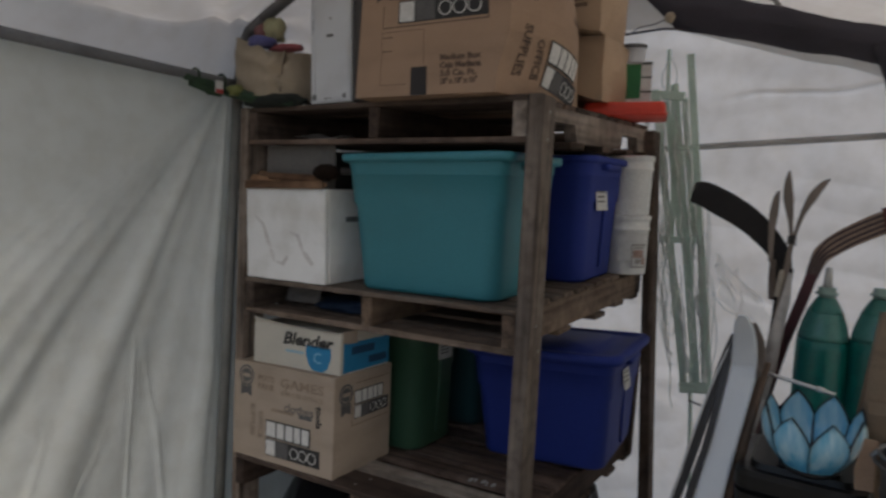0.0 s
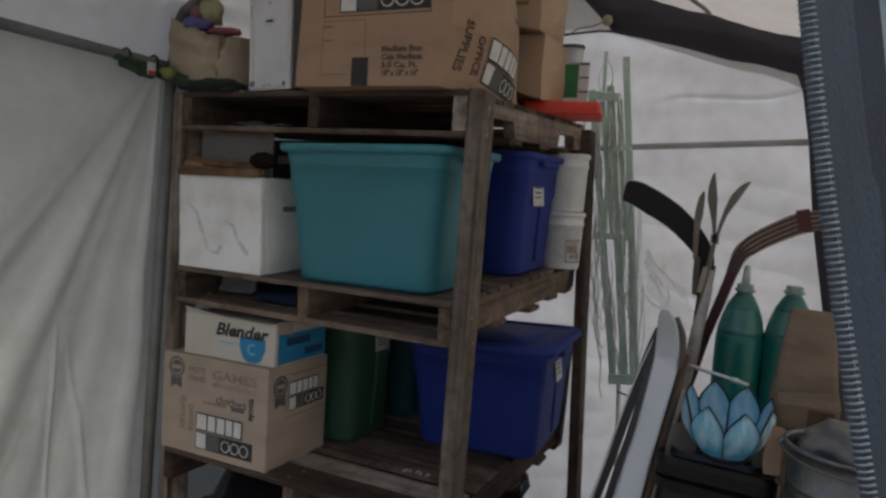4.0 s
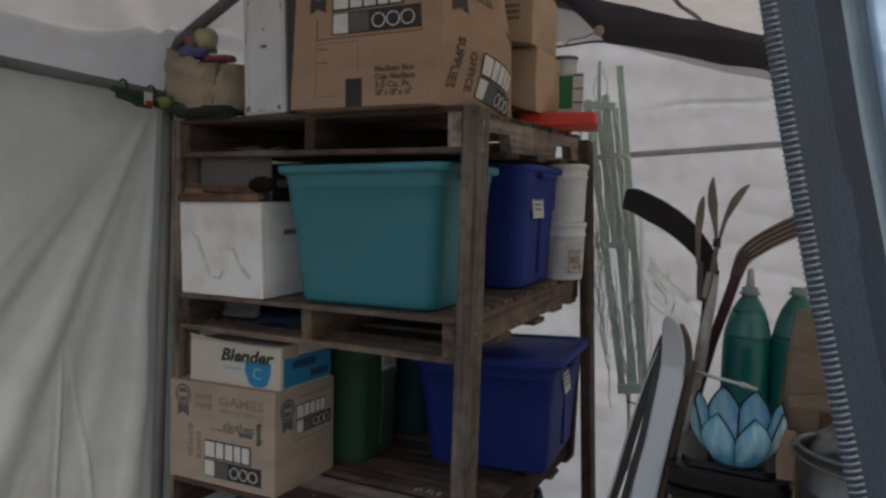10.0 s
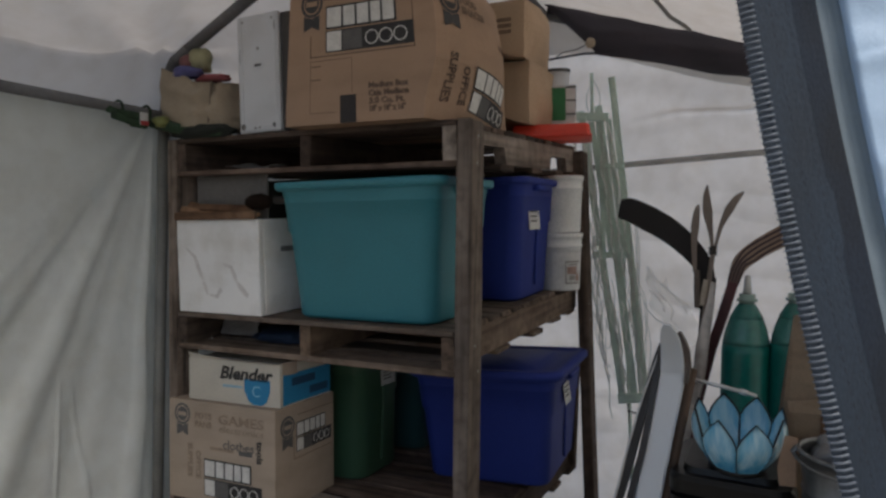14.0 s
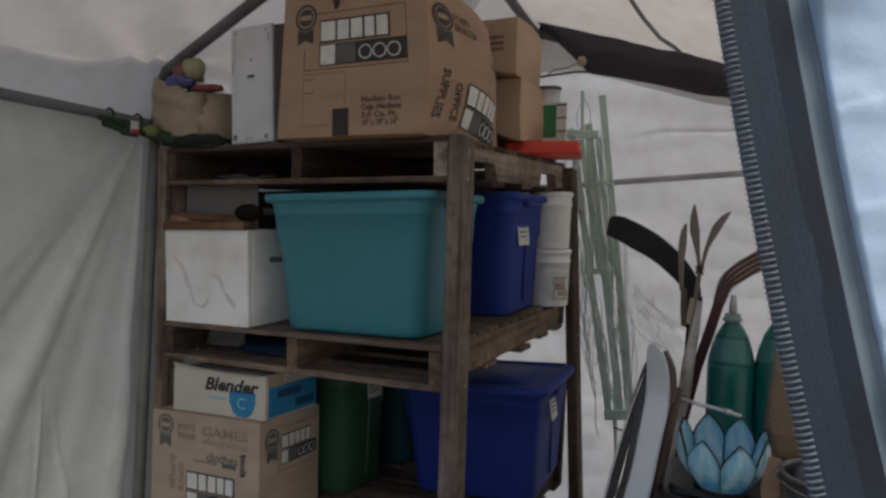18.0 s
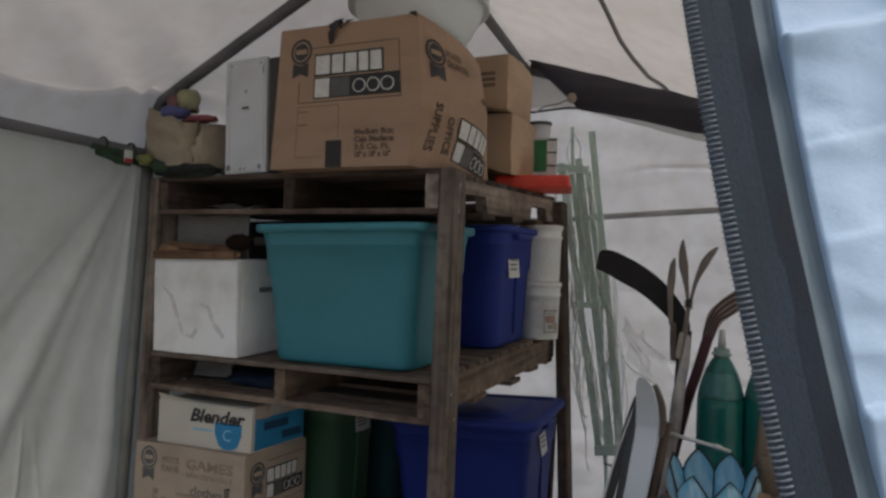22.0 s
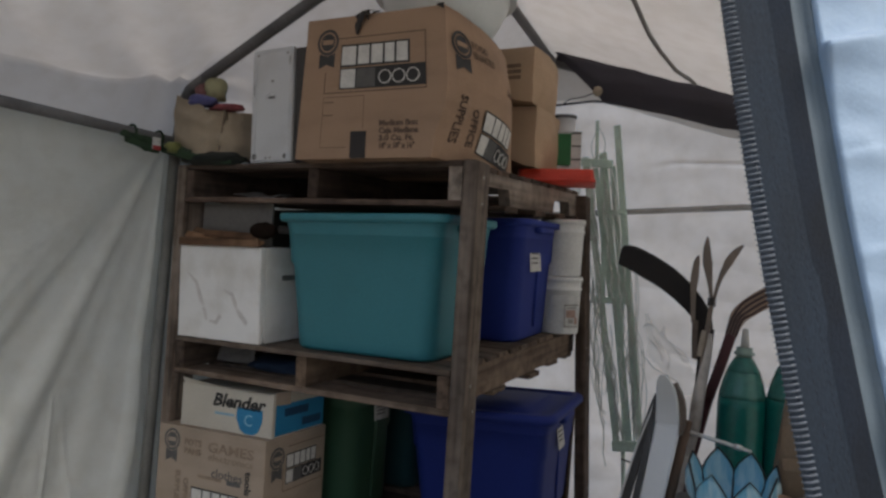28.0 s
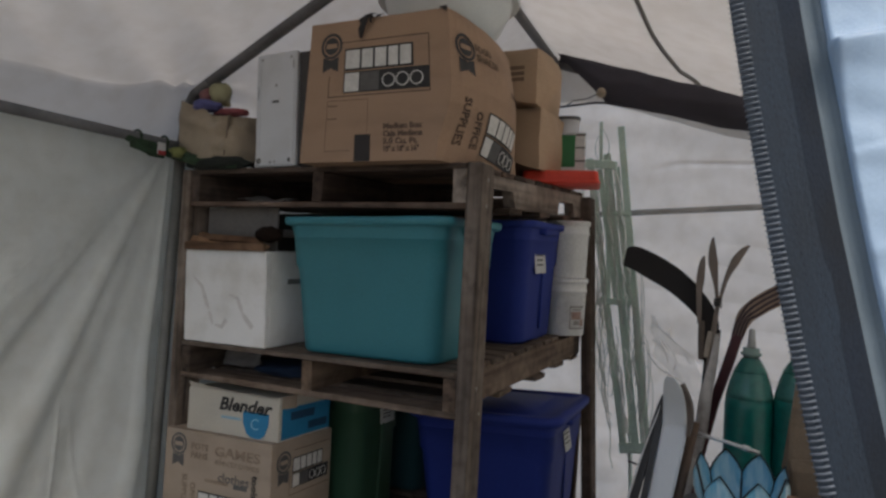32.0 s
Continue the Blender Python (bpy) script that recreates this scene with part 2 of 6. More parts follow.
def sheet(nu, nv, fn, bm=None):
    """A sheet of quads from fn(u, v), u and v from 0 to 1."""
    bm = bm or bmesh.new()
    g = [[bm.verts.new(fn(i / nu, j / nv)) for j in range(nv + 1)] for i in range(nu + 1)]
    for i in range(nu):
        for j in range(nv):
            bm.faces.new((g[i][j], g[i + 1][j], g[i + 1][j + 1], g[i][j + 1]))
    return bm


def fn_noise(x, y, z=0.0):
    return noise.noise(Vector((x, y, z)))


# ---- the ground and the tent shelter ----
def soft(v, a, b):
    k = min(1, max(0, (v - a) / (b - a)))
    return k * k * (3 - 2 * k)


XL, XR, YF, YB = -1.13, 1.34, -1.20, 1.35
FLOOR = -0.25
EAVE, RIDGE_X, RIDGE_Z = 1.61, -0.20, 2.222

tagged(part("ground", sheet(24, 24, lambda u, v: ((u - 0.5) * 400, (v - 0.5) * 400, FLOOR - 0.03)), M_OUTER_GROUND), "unseen ground around the shelter, toned to bounce light", "ground", kind="structure")
tagged(part("floor", sheet(40, 40, lambda u, v: (XL - 0.3 + u * 3.1, YF - 0.9 + v * 3.7, FLOOR - 0.008 + 0.006 * fn_noise(u * 9, v * 9))), M_GROUND), "bare packed earth floor inside the shelter", "floor", kind="structure")


FOLDS = ((-0.3, -1.5), (0.02, -0.5), (0.09, 0.5), (0.36, 1.5), (0.495, 2.5), (0.69, 3.5), (1.15, 4.5), (2.2, 5.5), (9.0, 6.5))


def fold_phase(a):
    """The fan of folds below the tied corner: half a wave from knot to knot."""
    for (a0, p0), (a1, p1) in zip(FOLDS, FOLDS[1:]):
        if a <= a1:
            return math.pi * (p0 + (p1 - p0) * max(0.0, (a - a0) / (a1 - a0)))
    return 6.5 * math.pi


def splay(z):
    """The side legs splay outwards towards the ground."""
    return 0.032 * max(0.0, 1.62 - z)


def left_wall(u, v):
    y = YF + 4.0 * u if u < 0.1 else -0.8 + 0.9 * (u - 0.1) / 0.75 if u < 0.85 else 0.1 + (YB - 0.1) * (u - 0.85) / 0.15
    z = FLOOR + v * (EAVE + 0.01 - FLOOR)
    d = 1 - v
    calm = soft(d, 0.0, 0.05)
    dm = EAVE - z + 0.02
    a = (0.02 - y) / dm + 0.02 * fn_noise(y * 2.6, z * 2.3)
    x = XL - 0.015 + calm * 0.021 * min(dm, 0.85) * math.cos(fold_phase(a)) * (1 - soft(a, 1.5, 3)) * (1 - soft(y, 0.03, 0.12))
    x += calm * 0.0035 * dm * math.sin(a * 47 + 3 * fn_noise(y * 3, z)) * soft(dm, 0.1, 0.6) + calm * 0.016 * fn_noise(y * 1.7, z * 1.4, 3.0) + 0.0016 * fn_noise(y * 19, z * 6, 8.0) * soft(dm, 0.5, 1.0)
    for y0, lean, top, wide, high in ((-0.275, 0.02, 0.82, 0.007, 0.006), (-0.245, -0.14, 0.78, 0.009, 0.004), (-0.34, 0.55, 0.50, 0.006, 0.005), (-0.37, 0.55, 0.47, 0.006, -0.004), (-0.20, -0.08, 0.55, 0.010, 0.004), (-0.52, 0.3, 0.6, 0.010, 0.005)):
        x += high * math.exp(-((y - y0 + lean * (top - z)) / wide) ** 2) * soft(top - z, 0.0, 0.2)
    return (x - 0.02 * calm * soft(abs(y - 0.02), 0.0, 0.25) - splay(z), y, z)


tagged(part("wall_west", sheet(260, 120, left_wall), M_TARP, smooth=True), "creased white woven tarp side wall", "tarp wall", kind="structure")


def roof_z(x, y=1.35):
    rx = RIDGE_X + (1.29 - y) / 2.46 * 0.22
    # the tarp breaks over the shoulder tubes and hangs lower between the ribs
    span = abs(((y - 0.03) / 1.27) % 1.0 - 0.5) * 2
    kx, kz = -1.065, 1.815 - 0.085 * (1 - span ** 3)
    if x < kx:
        k = max(0.0, (x + 1.15) / (kx + 1.15))
        return 1.60 + (0.55 * k + 0.45 * k * k) * (kz - 1.60)
    if x < rx:
        return kz + (x - kx) / (rx - kx) * (RIDGE_Z - kz)
    return RIDGE_Z + (x - rx) / (XR - rx) * (1.735 - RIDGE_Z)


def roof(u, v):
    x, y = XL - 0.02 + (0.35 * u + 0.65 * u * u) * (XR - XL + 0.04), YF - 0.1 + v * (YB - YF + 0.12)
    span = abs(((y - 0.03) / 1.27) % 1.0 - 0.5) * 2
    near = soft(abs(x - RIDGE_X), 0.0, 0.5) * soft(x - XL, -0.02, 0.08)
    sag = 0.025 * (1 - span * span) * near
    sag -= 0.010 * math.exp(-((x + 1.065) / 0.018) ** 2) * soft(span, 0.1, 0.9)
    wr = 0.012 * fn_noise(x * 4, y * 3, 7.0) + 0.006 * fn_noise(x * 13, y * 9, 2.0) + 0.006 * math.sin(26 * (x + 0.7 * y)) * soft(-x, 0.5, 1.0)
    ang = math.atan2(y - 0.02, x + 1.14)
    rad = math.hypot(y - 0.02, x + 1.14)
    wr += 0.015 * math.sin(11 * ang + 1.5 * fn_noise(x * 3, y * 3)) * math.exp(-(rad / 0.28) ** 2) * soft(rad, 0.02, 0.12)
    return (x, y, roof_z(x, y) + 0.012 - sag + wr * near)


tagged(part("ceiling", sheet(130, 90, roof), M_ROOF, smooth=True), "white translucent tarp roof with soft wrinkles", "tarp roof", kind="structure")


def back_wall(u, v):
    x = XL - 0.07 + u * (XR - XL + 0.07)
    z = FLOOR + v * (roof_z(x) + 0.01 - FLOOR)
    return (x, YB + 0.010 * fn_noise(x * 3, z * 3) + 0.006 * fn_noise(x * 9, z * 7, 4.0) + 0.004 * math.sin(30 * z + 4 * x) * soft(z, 1.5, 1.9) + 0.012 * abs(fn_noise(x * 2.2 + 3, z * 6, 9)) - 0.011 * math.exp(-((z - 1.69 - 0.07 * x + 0.03 * fn_noise(x * 4, 1)) / 0.007) ** 2) * soft(x, 0.15, 0.4) - 0.010 * math.exp(-((z - 1.02 + 0.25 * x) / 0.02) ** 2) * soft(x, 0.2, 0.5), z)


# Paler tarp copy: part of this wall's brightness is put into its colour.
tagged(part("wall_north", sheet(120, 330, back_wall), M_BACK, smooth=True), "white woven tarp end wall, lit from outside and brightened in its colour", "tarp wall", kind="structure")
# Unseen wall; its tarp share sets the light from the right.
tagged(part("wall_east", sheet(30, 20, lambda u, v: (XR + 0.015 * fn_noise(u * 6, v * 6), YF + u * (YB - YF), FLOOR + v * (1.745 - FLOOR))), M_SIDE, smooth=True), "white woven tarp side wall", "tarp wall", kind="structure")
tagged(part("wall_south", sheet(14, 20, lambda u, v: (XL + u * 0.10, YF + 0.02 * math.sin(u * 19), FLOOR + v * (1.62 - FLOOR))), M_TARP, smooth=True), "white tarp beside the open doorway", "tarp wall", kind="structure")

M_PALESTEEL = surface("pale_grey_tube", (0.40, 0.39, 0.38), 0.7, 0.2, 9, 120, 0.05)
M_LEG = surface("galvanised_leg_tube", (0.195, 0.19, 0.172), 0.6, 0.25, 9, 120, 0.05)
# steel frame: three ribs, eave and ridge poles
frame_thing = thing("tent_frame", "grey steel tube frame that carries the white tarp", "tent frame", kind="structure")
R_T = 0.0185
for y, rx, rz in ((YF + 0.03, 0.0, 2.20), (0.02, -0.10, 2.19), (1.29, RIDGE_X, 2.19)):
    part("leg", tube([(-1.10 - splay(FLOOR), y, FLOOR), (-1.10, y, EAVE - 0.02)], R_T), M_LEG, frame_thing, smooth=True)
    part("shoulder_tube", tube([(-1.10, y, EAVE - 0.02), (-1.09, y, 1.63), (-1.080, y, 1.70), (-1.072, y, 1.742), (-1.048, y, 1.779), (-0.98, y, 1.814)], R_T), M_STEEL, frame_thing, smooth=True)
    part("rafter", tube([(-0.98, y, 1.814), (-0.72, y, 1.937), (-0.46, y, 2.058), (rx, y, rz)], R_T), M_STEEL, frame_thing, smooth=True)
    part("rafter", tube([(rx, y, rz), (XR - 0.04, y, 1.705)], R_T), M_STEEL, frame_thing, smooth=True)
    part("leg", tube([(XR - 0.04, y, FLOOR), (XR - 0.04, y, 1.705)], R_T), M_STEEL, frame_thing, smooth=True)
    part("ridge_joint", tube([(rx + 0.004, y - 0.05, rz), (rx - 0.004, y + 0.05, rz)], 0.024), M_STEEL, frame_thing, smooth=True)
part("eave_pole", tube([(-1.10, YF, 1.603), (-1.10, YB - 0.03, 1.603)], 0.016), M_STEEL, frame_thing, smooth=True)
part("eave_pole", tube([(XR - 0.04, YF, 1.70), (XR - 0.04, YB - 0.03, 1.70)], 0.0175), M_STEEL, frame_thing, smooth=True)
part("ridge_pole", tube([(0.0, YF, 2.20), (-0.10, 0.02, 2.19), (RIDGE_X, YB - 0.03, 2.19)], R_T), M_STEEL, frame_thing, smooth=True)
part("cross_bar", tube([(XL + 0.03, 1.322, 1.438), (XR - 0.04, 1.322, 1.583)], 0.013), M_PALESTEEL, frame_thing, smooth=True)


# ---- pallet shelf ----
def board(lx, ly, lz, seed):
    rnd = random.Random(seed)
    bm = box(0, lx, 0, ly, 0, lz, min(0.003, lz * 0.2))
    for v in bm.verts:
        v.co += Vector((rnd.uniform(-0.003, 0.003), rnd.uniform(-0.002, 0.002), rnd.uniform(-0.0012, 0.0012)))
    return bm


shelf = thing("pallet_shelf", "storage shelf built of weathered wooden pallets on posts", "shelf")
W, DP = 1.016, 1.20
M_TOP = pose(0, 0, 1.52, 3.0, 0, 0)
M_MID = pose(0, 0, 0.972, 1.6, -1.1, 0)
M_BOT = pose(0.01, -0.03, 0.382, -1.7, -2.0, 0)


def notched(seed):
    """A stringer with two fork notches cut from below."""
    rnd = random.Random(seed)
    out = [(0, 0), (0.15, 0), (0.165, 0.05), (0.34, 0.052), (0.36, 0), (0.80, 0), (0.815, 0.05), (1.0, 0.052), (1.02, 0), (DP, 0), (DP, 0.089), (0, 0.089)]
    bm = bmesh.new()
    a = [bm.verts.new((rnd.uniform(-0.001, 0.001), y, z)) for y, z in out]
    b = [bm.verts.new((0.038, v.co.y, v.co.z)) for v in a]
    bm.faces.new(a)
    bm.faces.new(list(reversed(b)))
    for k in range(len(out)):
        n = (k + 1) % len(out)
        bm.faces.new((a[n], a[k], b[k], b[n]))
    bmesh.ops.recalc_face_normals(bm, faces=bm.faces)
    return bm


def pallet(m, name, seed, gap=0.015):
    p = new(name)
    p.empty_display_size = 0.05
    p.parent, p.matrix_basis = shelf, m
    rnd = random.Random(seed)
    # On the bottom pallet the darker wood stands in for shade.
    across, deep = (M_WOOD_DARK, M_WOODY_DARK) if seed != 200 else (M_WOOD, M_WOODY)
    for k, x in enumerate((-W, -W / 2 - 0.019 + 0.02, -0.038)):
        ob = part("stringer", notched(seed + k) if seed == 100 and k == 2 else board(0.038, DP, 0.089, seed + k), M_WOOD_TAN if seed == 200 and k == 1 else M_WOODY_GREY if seed == 100 and k == 2 else deep, p)
        ob.location = (x, 0, -0.105)
    y = 0.0
    n = 0
    while y < DP - 0.05:
        w = 0.13 if n == 0 else rnd.uniform(0.075, 0.1)
        ob = part("deck_board", board(W, w, 0.016, seed + 10 + n), M_WOOD_GREY if seed == 300 and n == 1 else M_WOOD_DARK if seed == 300 and n > 1 else across, p)
        ob.location, ob.rotation_euler = (-W, y, -0.016), (0, 0, rnd.uniform(-0.004, 0.004))
        y += w + rnd.uniform(0.5, 1.4) * gap
        n += 1
    # Boards 1, 3 and 5 are unseen infill against bright gaps.
    for k, y in enumerate((0.0, 0.15, 0.30, 0.45, 0.60, 0.74, 0.88, 1.09)):
        if seed == 300 and k < 3:
            continue
        ob = part("bottom_board", board(W + (rnd.uniform(0, 0.02) if k in (0, 2, 4, 6, 7) else -0.045), 0.1, 0.017, seed + 40 + k), across, p)
        ob.location = (-W - rnd.uniform(0, 0.01), y, -0.122)
    for x in (-W + 0.012, -W + 0.028, -W / 2 - 0.006, -W / 2 + 0.008, -0.03, -0.012):
        nl = part("nail", lathe([(0.004, 0), (0.004, 0.001), (0.002, 0.0016)], 8, closed=True), M_NAIL, p)
        nl.location = (x, rnd.uniform(0.02, 0.10), 0.0004)
    # Unseen rear plank, added to block the bright wall through the pallet.
    ob = part("end_board", board(W - (0.20 if seed == 100 else 0.08), 0.016, 0.085, seed + 60), across, p)
    ob.location = (-W + 0.04, DP - 0.018, -0.103)
    return p


M_NAIL = surface("dull_nail_steel", (0.35, 0.34, 0.32), 0.4, 0.2, 20, 200, 0, 0.8)
pallet(M_TOP, "top_pallet", 100)
pallet(M_MID, "middle_pallet", 200)
pallet(M_BOT, "bottom_pallet", 300, 0.034)


def post(m, h, seed, wide=0.038):
    ob = part("post", board(wide, 0.092, h - FLOOR, seed), M_POST if seed in (11, 13) else M_POST_DARK, shelf)
    ob.matrix_basis = Matrix.Translation((0, 0, FLOOR)) @ m
    rnd = random.Random(seed)
    for z in (0.28, 0.36, 0.87, 0.94, 1.42, 1.49):
        if z < h:
            nl = part("nail", lathe([(0.0045, 0), (0.0045, 0.0012), (0.003, 0.002)], 8, closed=True), M_NAIL, ob)
            nl.matrix_basis = pose(wide, rnd.uniform(0.02, 0.07), z - 0.01 - FLOOR, 0, 90, 0)
    return ob


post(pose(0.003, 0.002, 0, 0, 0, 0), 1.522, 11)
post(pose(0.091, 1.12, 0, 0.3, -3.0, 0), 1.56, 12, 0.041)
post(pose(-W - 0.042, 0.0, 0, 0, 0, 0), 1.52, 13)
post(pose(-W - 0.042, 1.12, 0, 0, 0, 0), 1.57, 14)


ob = part("brace_board", board(0.10, 0.018, 0.46, 15), M_POST_DARK, shelf, "dark brown board behind the lower tote")
ob.matrix_basis = pose(-0.058, 1.075, 0.262, 0, 1.5, 0)

# ---- writing and marks ----
def text(words, size, material, parent, m, name="printed_word", shear=0.0, bold=0.0, spacing=1.0, width=0.0, rise=0.0004):
    cu = bpy.data.curves.new(name, "FONT")
    cu.body, cu.size, cu.shear, cu.offset, cu.space_character = words, size, shear, bold, spacing
    cu.extrude, cu.resolution_u = rise, 2
    tmp = bpy.data.objects.new(name, cu)
    scene.collection.objects.link(tmp)
    bpy.context.view_layer.update()
    me = bpy.data.meshes.new_from_object(tmp.evaluated_get(bpy.context.evaluated_depsgraph_get()))
    bpy.data.objects.remove(tmp)
    if width:
        xs = [v.co.x for v in me.vertices]
        k = width / (max(xs) - min(xs))
        for v in me.vertices:
            v.co.x *= k
    me.materials.clear()
    me.materials.append(material)
    ob = new(name, me)
    ob.parent, ob.matrix_basis = parent, m
    return ob


def mark(name, x0, x1, z0, z1, material, parent, m, lift=0.0, bevel=0.0):
    """A flat printed bar; m maps its own x, y to the face."""
    n = max(1, math.ceil((x1 - x0) / 0.02))
    k = max(1, math.ceil((z1 - z0) / 0.04))
    ob = part(name, sheet(n, k, lambda u, v: (x0 + (x1 - x0) * u, z0 + (z1 - z0) * v, lift + 0.0006)), material, parent)
    ob.matrix_basis = m
    return ob


def badge(parent, m, r, ink, card=None):
    """A round seal with a ribbon below."""
    bm = bmesh.new()
    for a, b in ((r, r * 0.78), (r * 0.66, 0.0001)):
        ra = [bm.verts.new((a * math.cos(t), a * math.sin(t), 0.0004)) for t in (k * math.pi / 14 for k in range(28))]
        rb = [bm.verts.new((b * math.cos(t), b * math.sin(t), 0.0004)) for t in (k * math.pi / 14 for k in range(28))]
        for k in range(28):
            bm.faces.new((ra[k], ra[(k + 1) % 28], rb[(k + 1) % 28], rb[k]))
    vs = [bm.verts.new((x * r, y * r, 0.0004)) for x, y in ((-0.72, -0.85), (-0.72, -2.0), (0.0, -1.7), (0.72, -2.0), (0.72, -0.85), (0.0, -1.08))]
    bm.faces.new(vs)
    ob = part("seal", bm, ink, parent)
    ob.matrix_basis = m
    mark("seal_bar", -r * 0.5, r * 0.5, -r * 0.18, r * 0.18, card or M_CARD, ob, Matrix.Identity(4), 0.0006)


def brand_block(parent, m, s):
    """Maker's mark as plain shapes: a row of pale blocks over a pale, a grey and a dark square."""
    mark("mark_plate", -0.02 * s, 1.02 * s, 0.37 * s, 0.72 * s, M_INK, parent, m, 0.0004)
    x = 0.0
    for w in (0.24, 0.19, 0.19, 0.16, 0.18):
        mark("mark_block", x * s, (x + w - 0.02) * s, 0.40 * s, 0.69 * s, M_WHITE_INK, parent, m, 0.0012)
        x += w + 0.012
    mark("mark_square", -0.02 * s, 1.24 * s, 0.02 * s, 0.35 * s, M_INK, parent, m, 0.0004)
    mark("mark_square", 0.0, 0.22 * s, 0.04 * s, 0.33 * s, M_WHITE_INK, parent, m, 0.0012)
    mark("mark_square", 0.24 * s, 0.52 * s, 0.04 * s, 0.33 * s, M_GREY_INK, parent, m, 0.0012)
    for k in range(3):
        ob = part("mark_ring", tube([(0.11 * s * math.cos(a) * 0.8, 0.10 * s * math.sin(a), 0) for a in (i * math.pi / 8 for i in range(17))], 0.009 * s, 5), M_WHITE_INK, parent)
        ob.matrix_basis = m @ pose((0.66 + 0.2 * k) * s, 0.18 * s, 0.001)


FRONT = pose(0, 0, 0, 90, 0, 0)


# ---- boxes ----
def swell(a, b):
    return math.sin(math.pi * a) ** 0.8 * (0.4 * b + 0.8 * math.sin(math.pi * min(1, max(0, b)))) if 0 < a < 1 else 0.0


def carton(name, label, w, d, h, m, material, seed, bulge=0.004, swollen=0.0):
    """A cardboard box, front at y = 0, base at z = 0, x from 0 to w."""
    t = thing(name, label, "box", m)
    bm = bmesh.new()
    n = 8

    def bump_of(a, b):
        return 16 * a * (1 - a) * b * (1 - b)
    sheet(n, n, lambda u, v: (u * w, 0.0, v * h), bm)
    sheet(n, n, lambda u, v: (w - u * w, d + bulge * bump_of(u, v), v * h), bm)
    sheet(16, n, lambda u, v: (w + bulge * bump_of(u, v) + swollen * swell(u, v), u * d, v * h), bm)
    sheet(n, n, lambda u, v: (-bulge * bump_of(u, v), d - u * d, v * h), bm)
    sheet(n, n, lambda u, v: (w * u, d - v * d, 0), bm)
    bmesh.ops.remove_doubles(bm, verts=bm.verts, dist=0.0005)
    rnd = random.Random(seed)
    for v in bm.verts:
        v.co += Vector((rnd.uniform(-1, 1), 0, rnd.uniform(-1, 1))) * 0.0006
    part("body", bm, material, t)
    g = 0.0015
    f1 = part("flap", box(0.002, w - 0.002, 0.001, d / 2 - g, 0, 0.004, 0.001), material, t)
    f1.matrix_basis = pose(0, 0, h - 0.004, 0.6, 0, 0)
    f2 = part("flap", box(0.002, w - 0.002, d / 2 + g, d - 0.001, 0, 0.004, 0.001), material, t)
    f2.matrix_basis = pose(0, 0, h - 0.004, 0, 0, 0)
    return t


M_BOX_INK = surface("brown_box_ink", (0.12, 0.075, 0.05), 0.75, 0.25, 30, 200, 0.0)
M_SEAL = surface("charcoal_seal_ink", (0.05, 0.046, 0.044), 0.7, 0.25, 30, 200, 0.0)
E_BOX = M_TOP @ pose(-0.493, -0.075, 0.001, -2.5, 0, 2.2)
BIG_W, BIG_D, BIG_H = 0.449, 0.48, 0.393
big = carton("moving_box", "large brown cardboard moving box on the top pallet", BIG_W, BIG_D, BIG_H, E_BOX, M_CARD, 5, 0.0, 0.066)
M_TAPE = surface("dark_packing_tape", (0.022, 0.017, 0.015), 0.6, 0.2, 20, 200, 0.05)
part("tape_strip", box(0.168, 0.215, -0.0012, -0.0004, 0.0, 0.074), M_TAPE, big, "dark packing tape")
part("torn_tape", sheet(6, 8, lambda u, v: (0.185 + 0.040 * u - 0.014 * v + 0.006 * math.sin(11 * v + 2 * u), -0.002 - 0.012 * math.sin(3 * v), 0.403 - 0.062 * v * (0.6 + 0.5 * math.sin(6 * u)))), M_TAPE, big, "torn dark tape end")
part("torn_tape", sheet(4, 3, lambda u, v: (0.225 + 0.03 * u, -0.002 - 0.004 * v, 0.399 - 0.010 * v * (1 - 0.7 * u))), M_TAPE, big, "torn dark tape end")
part("tape_scrap", sheet(4, 3, lambda u, v: (0.425 + 0.022 * u, -0.001 - 0.003 * v, 0.399 - 0.012 * v * (0.4 + u))), M_TAPE, big, "scrap of dark tape")
part("tape_top", box(0.185, 0.225, -0.001, 0.45, 0.3935, 0.3942), M_TAPE, big)
badge(big, FRONT @ pose(0.0766, 0.326, 0), 0.0365, M_SEAL)
for a, b, c, d in ((0.112, 0.390, 0.331, 0.334), (0.074, 0.390, 0.181, 0.184), (0.074, 0.077, 0.181, 0.240), (0.387, 0.390, 0.181, 0.334)):
    mark("printed_line", a, b, c, d, M_BOX_INK, big, FRONT)
brand_block(big, FRONT @ pose(0.128, 0.187, 0) @ Matrix.Diagonal((1.05, 0.88, 1, 1)), 0.20)
for a, b, c, d in ((0.075, 0.205, 0.170, 0.1715), (0.075, 0.0765, 0.030, 0.170), (0.2035, 0.205, 0.078, 0.170), (0.079, 0.109, 0.155, 0.158), (0.079, 0.109, 0.119, 0.122), (0.075, 0.157, 0.030, 0.0315)):
    mark("printed_line", a, b, c, d, M_BOX_INK, big, FRONT)
for k, wd in enumerate(("Medium Box", "Caja Mediana", "3.0 Cu. Ft.", '18" x 18" x 16"')):
    text(wd, 0.021, M_BOX_INK, big, FRONT @ pose(0.252, 0.087 - 0.0203 * k, 0.0004), bold=0.0010, width=0.113 if k < 2 else 0.099)
SIDE = pose(0.4495, 0, 0, 90, 0, 90)
SIDE_B = pose(0.4498, 0, 0, 90, 0, 90)
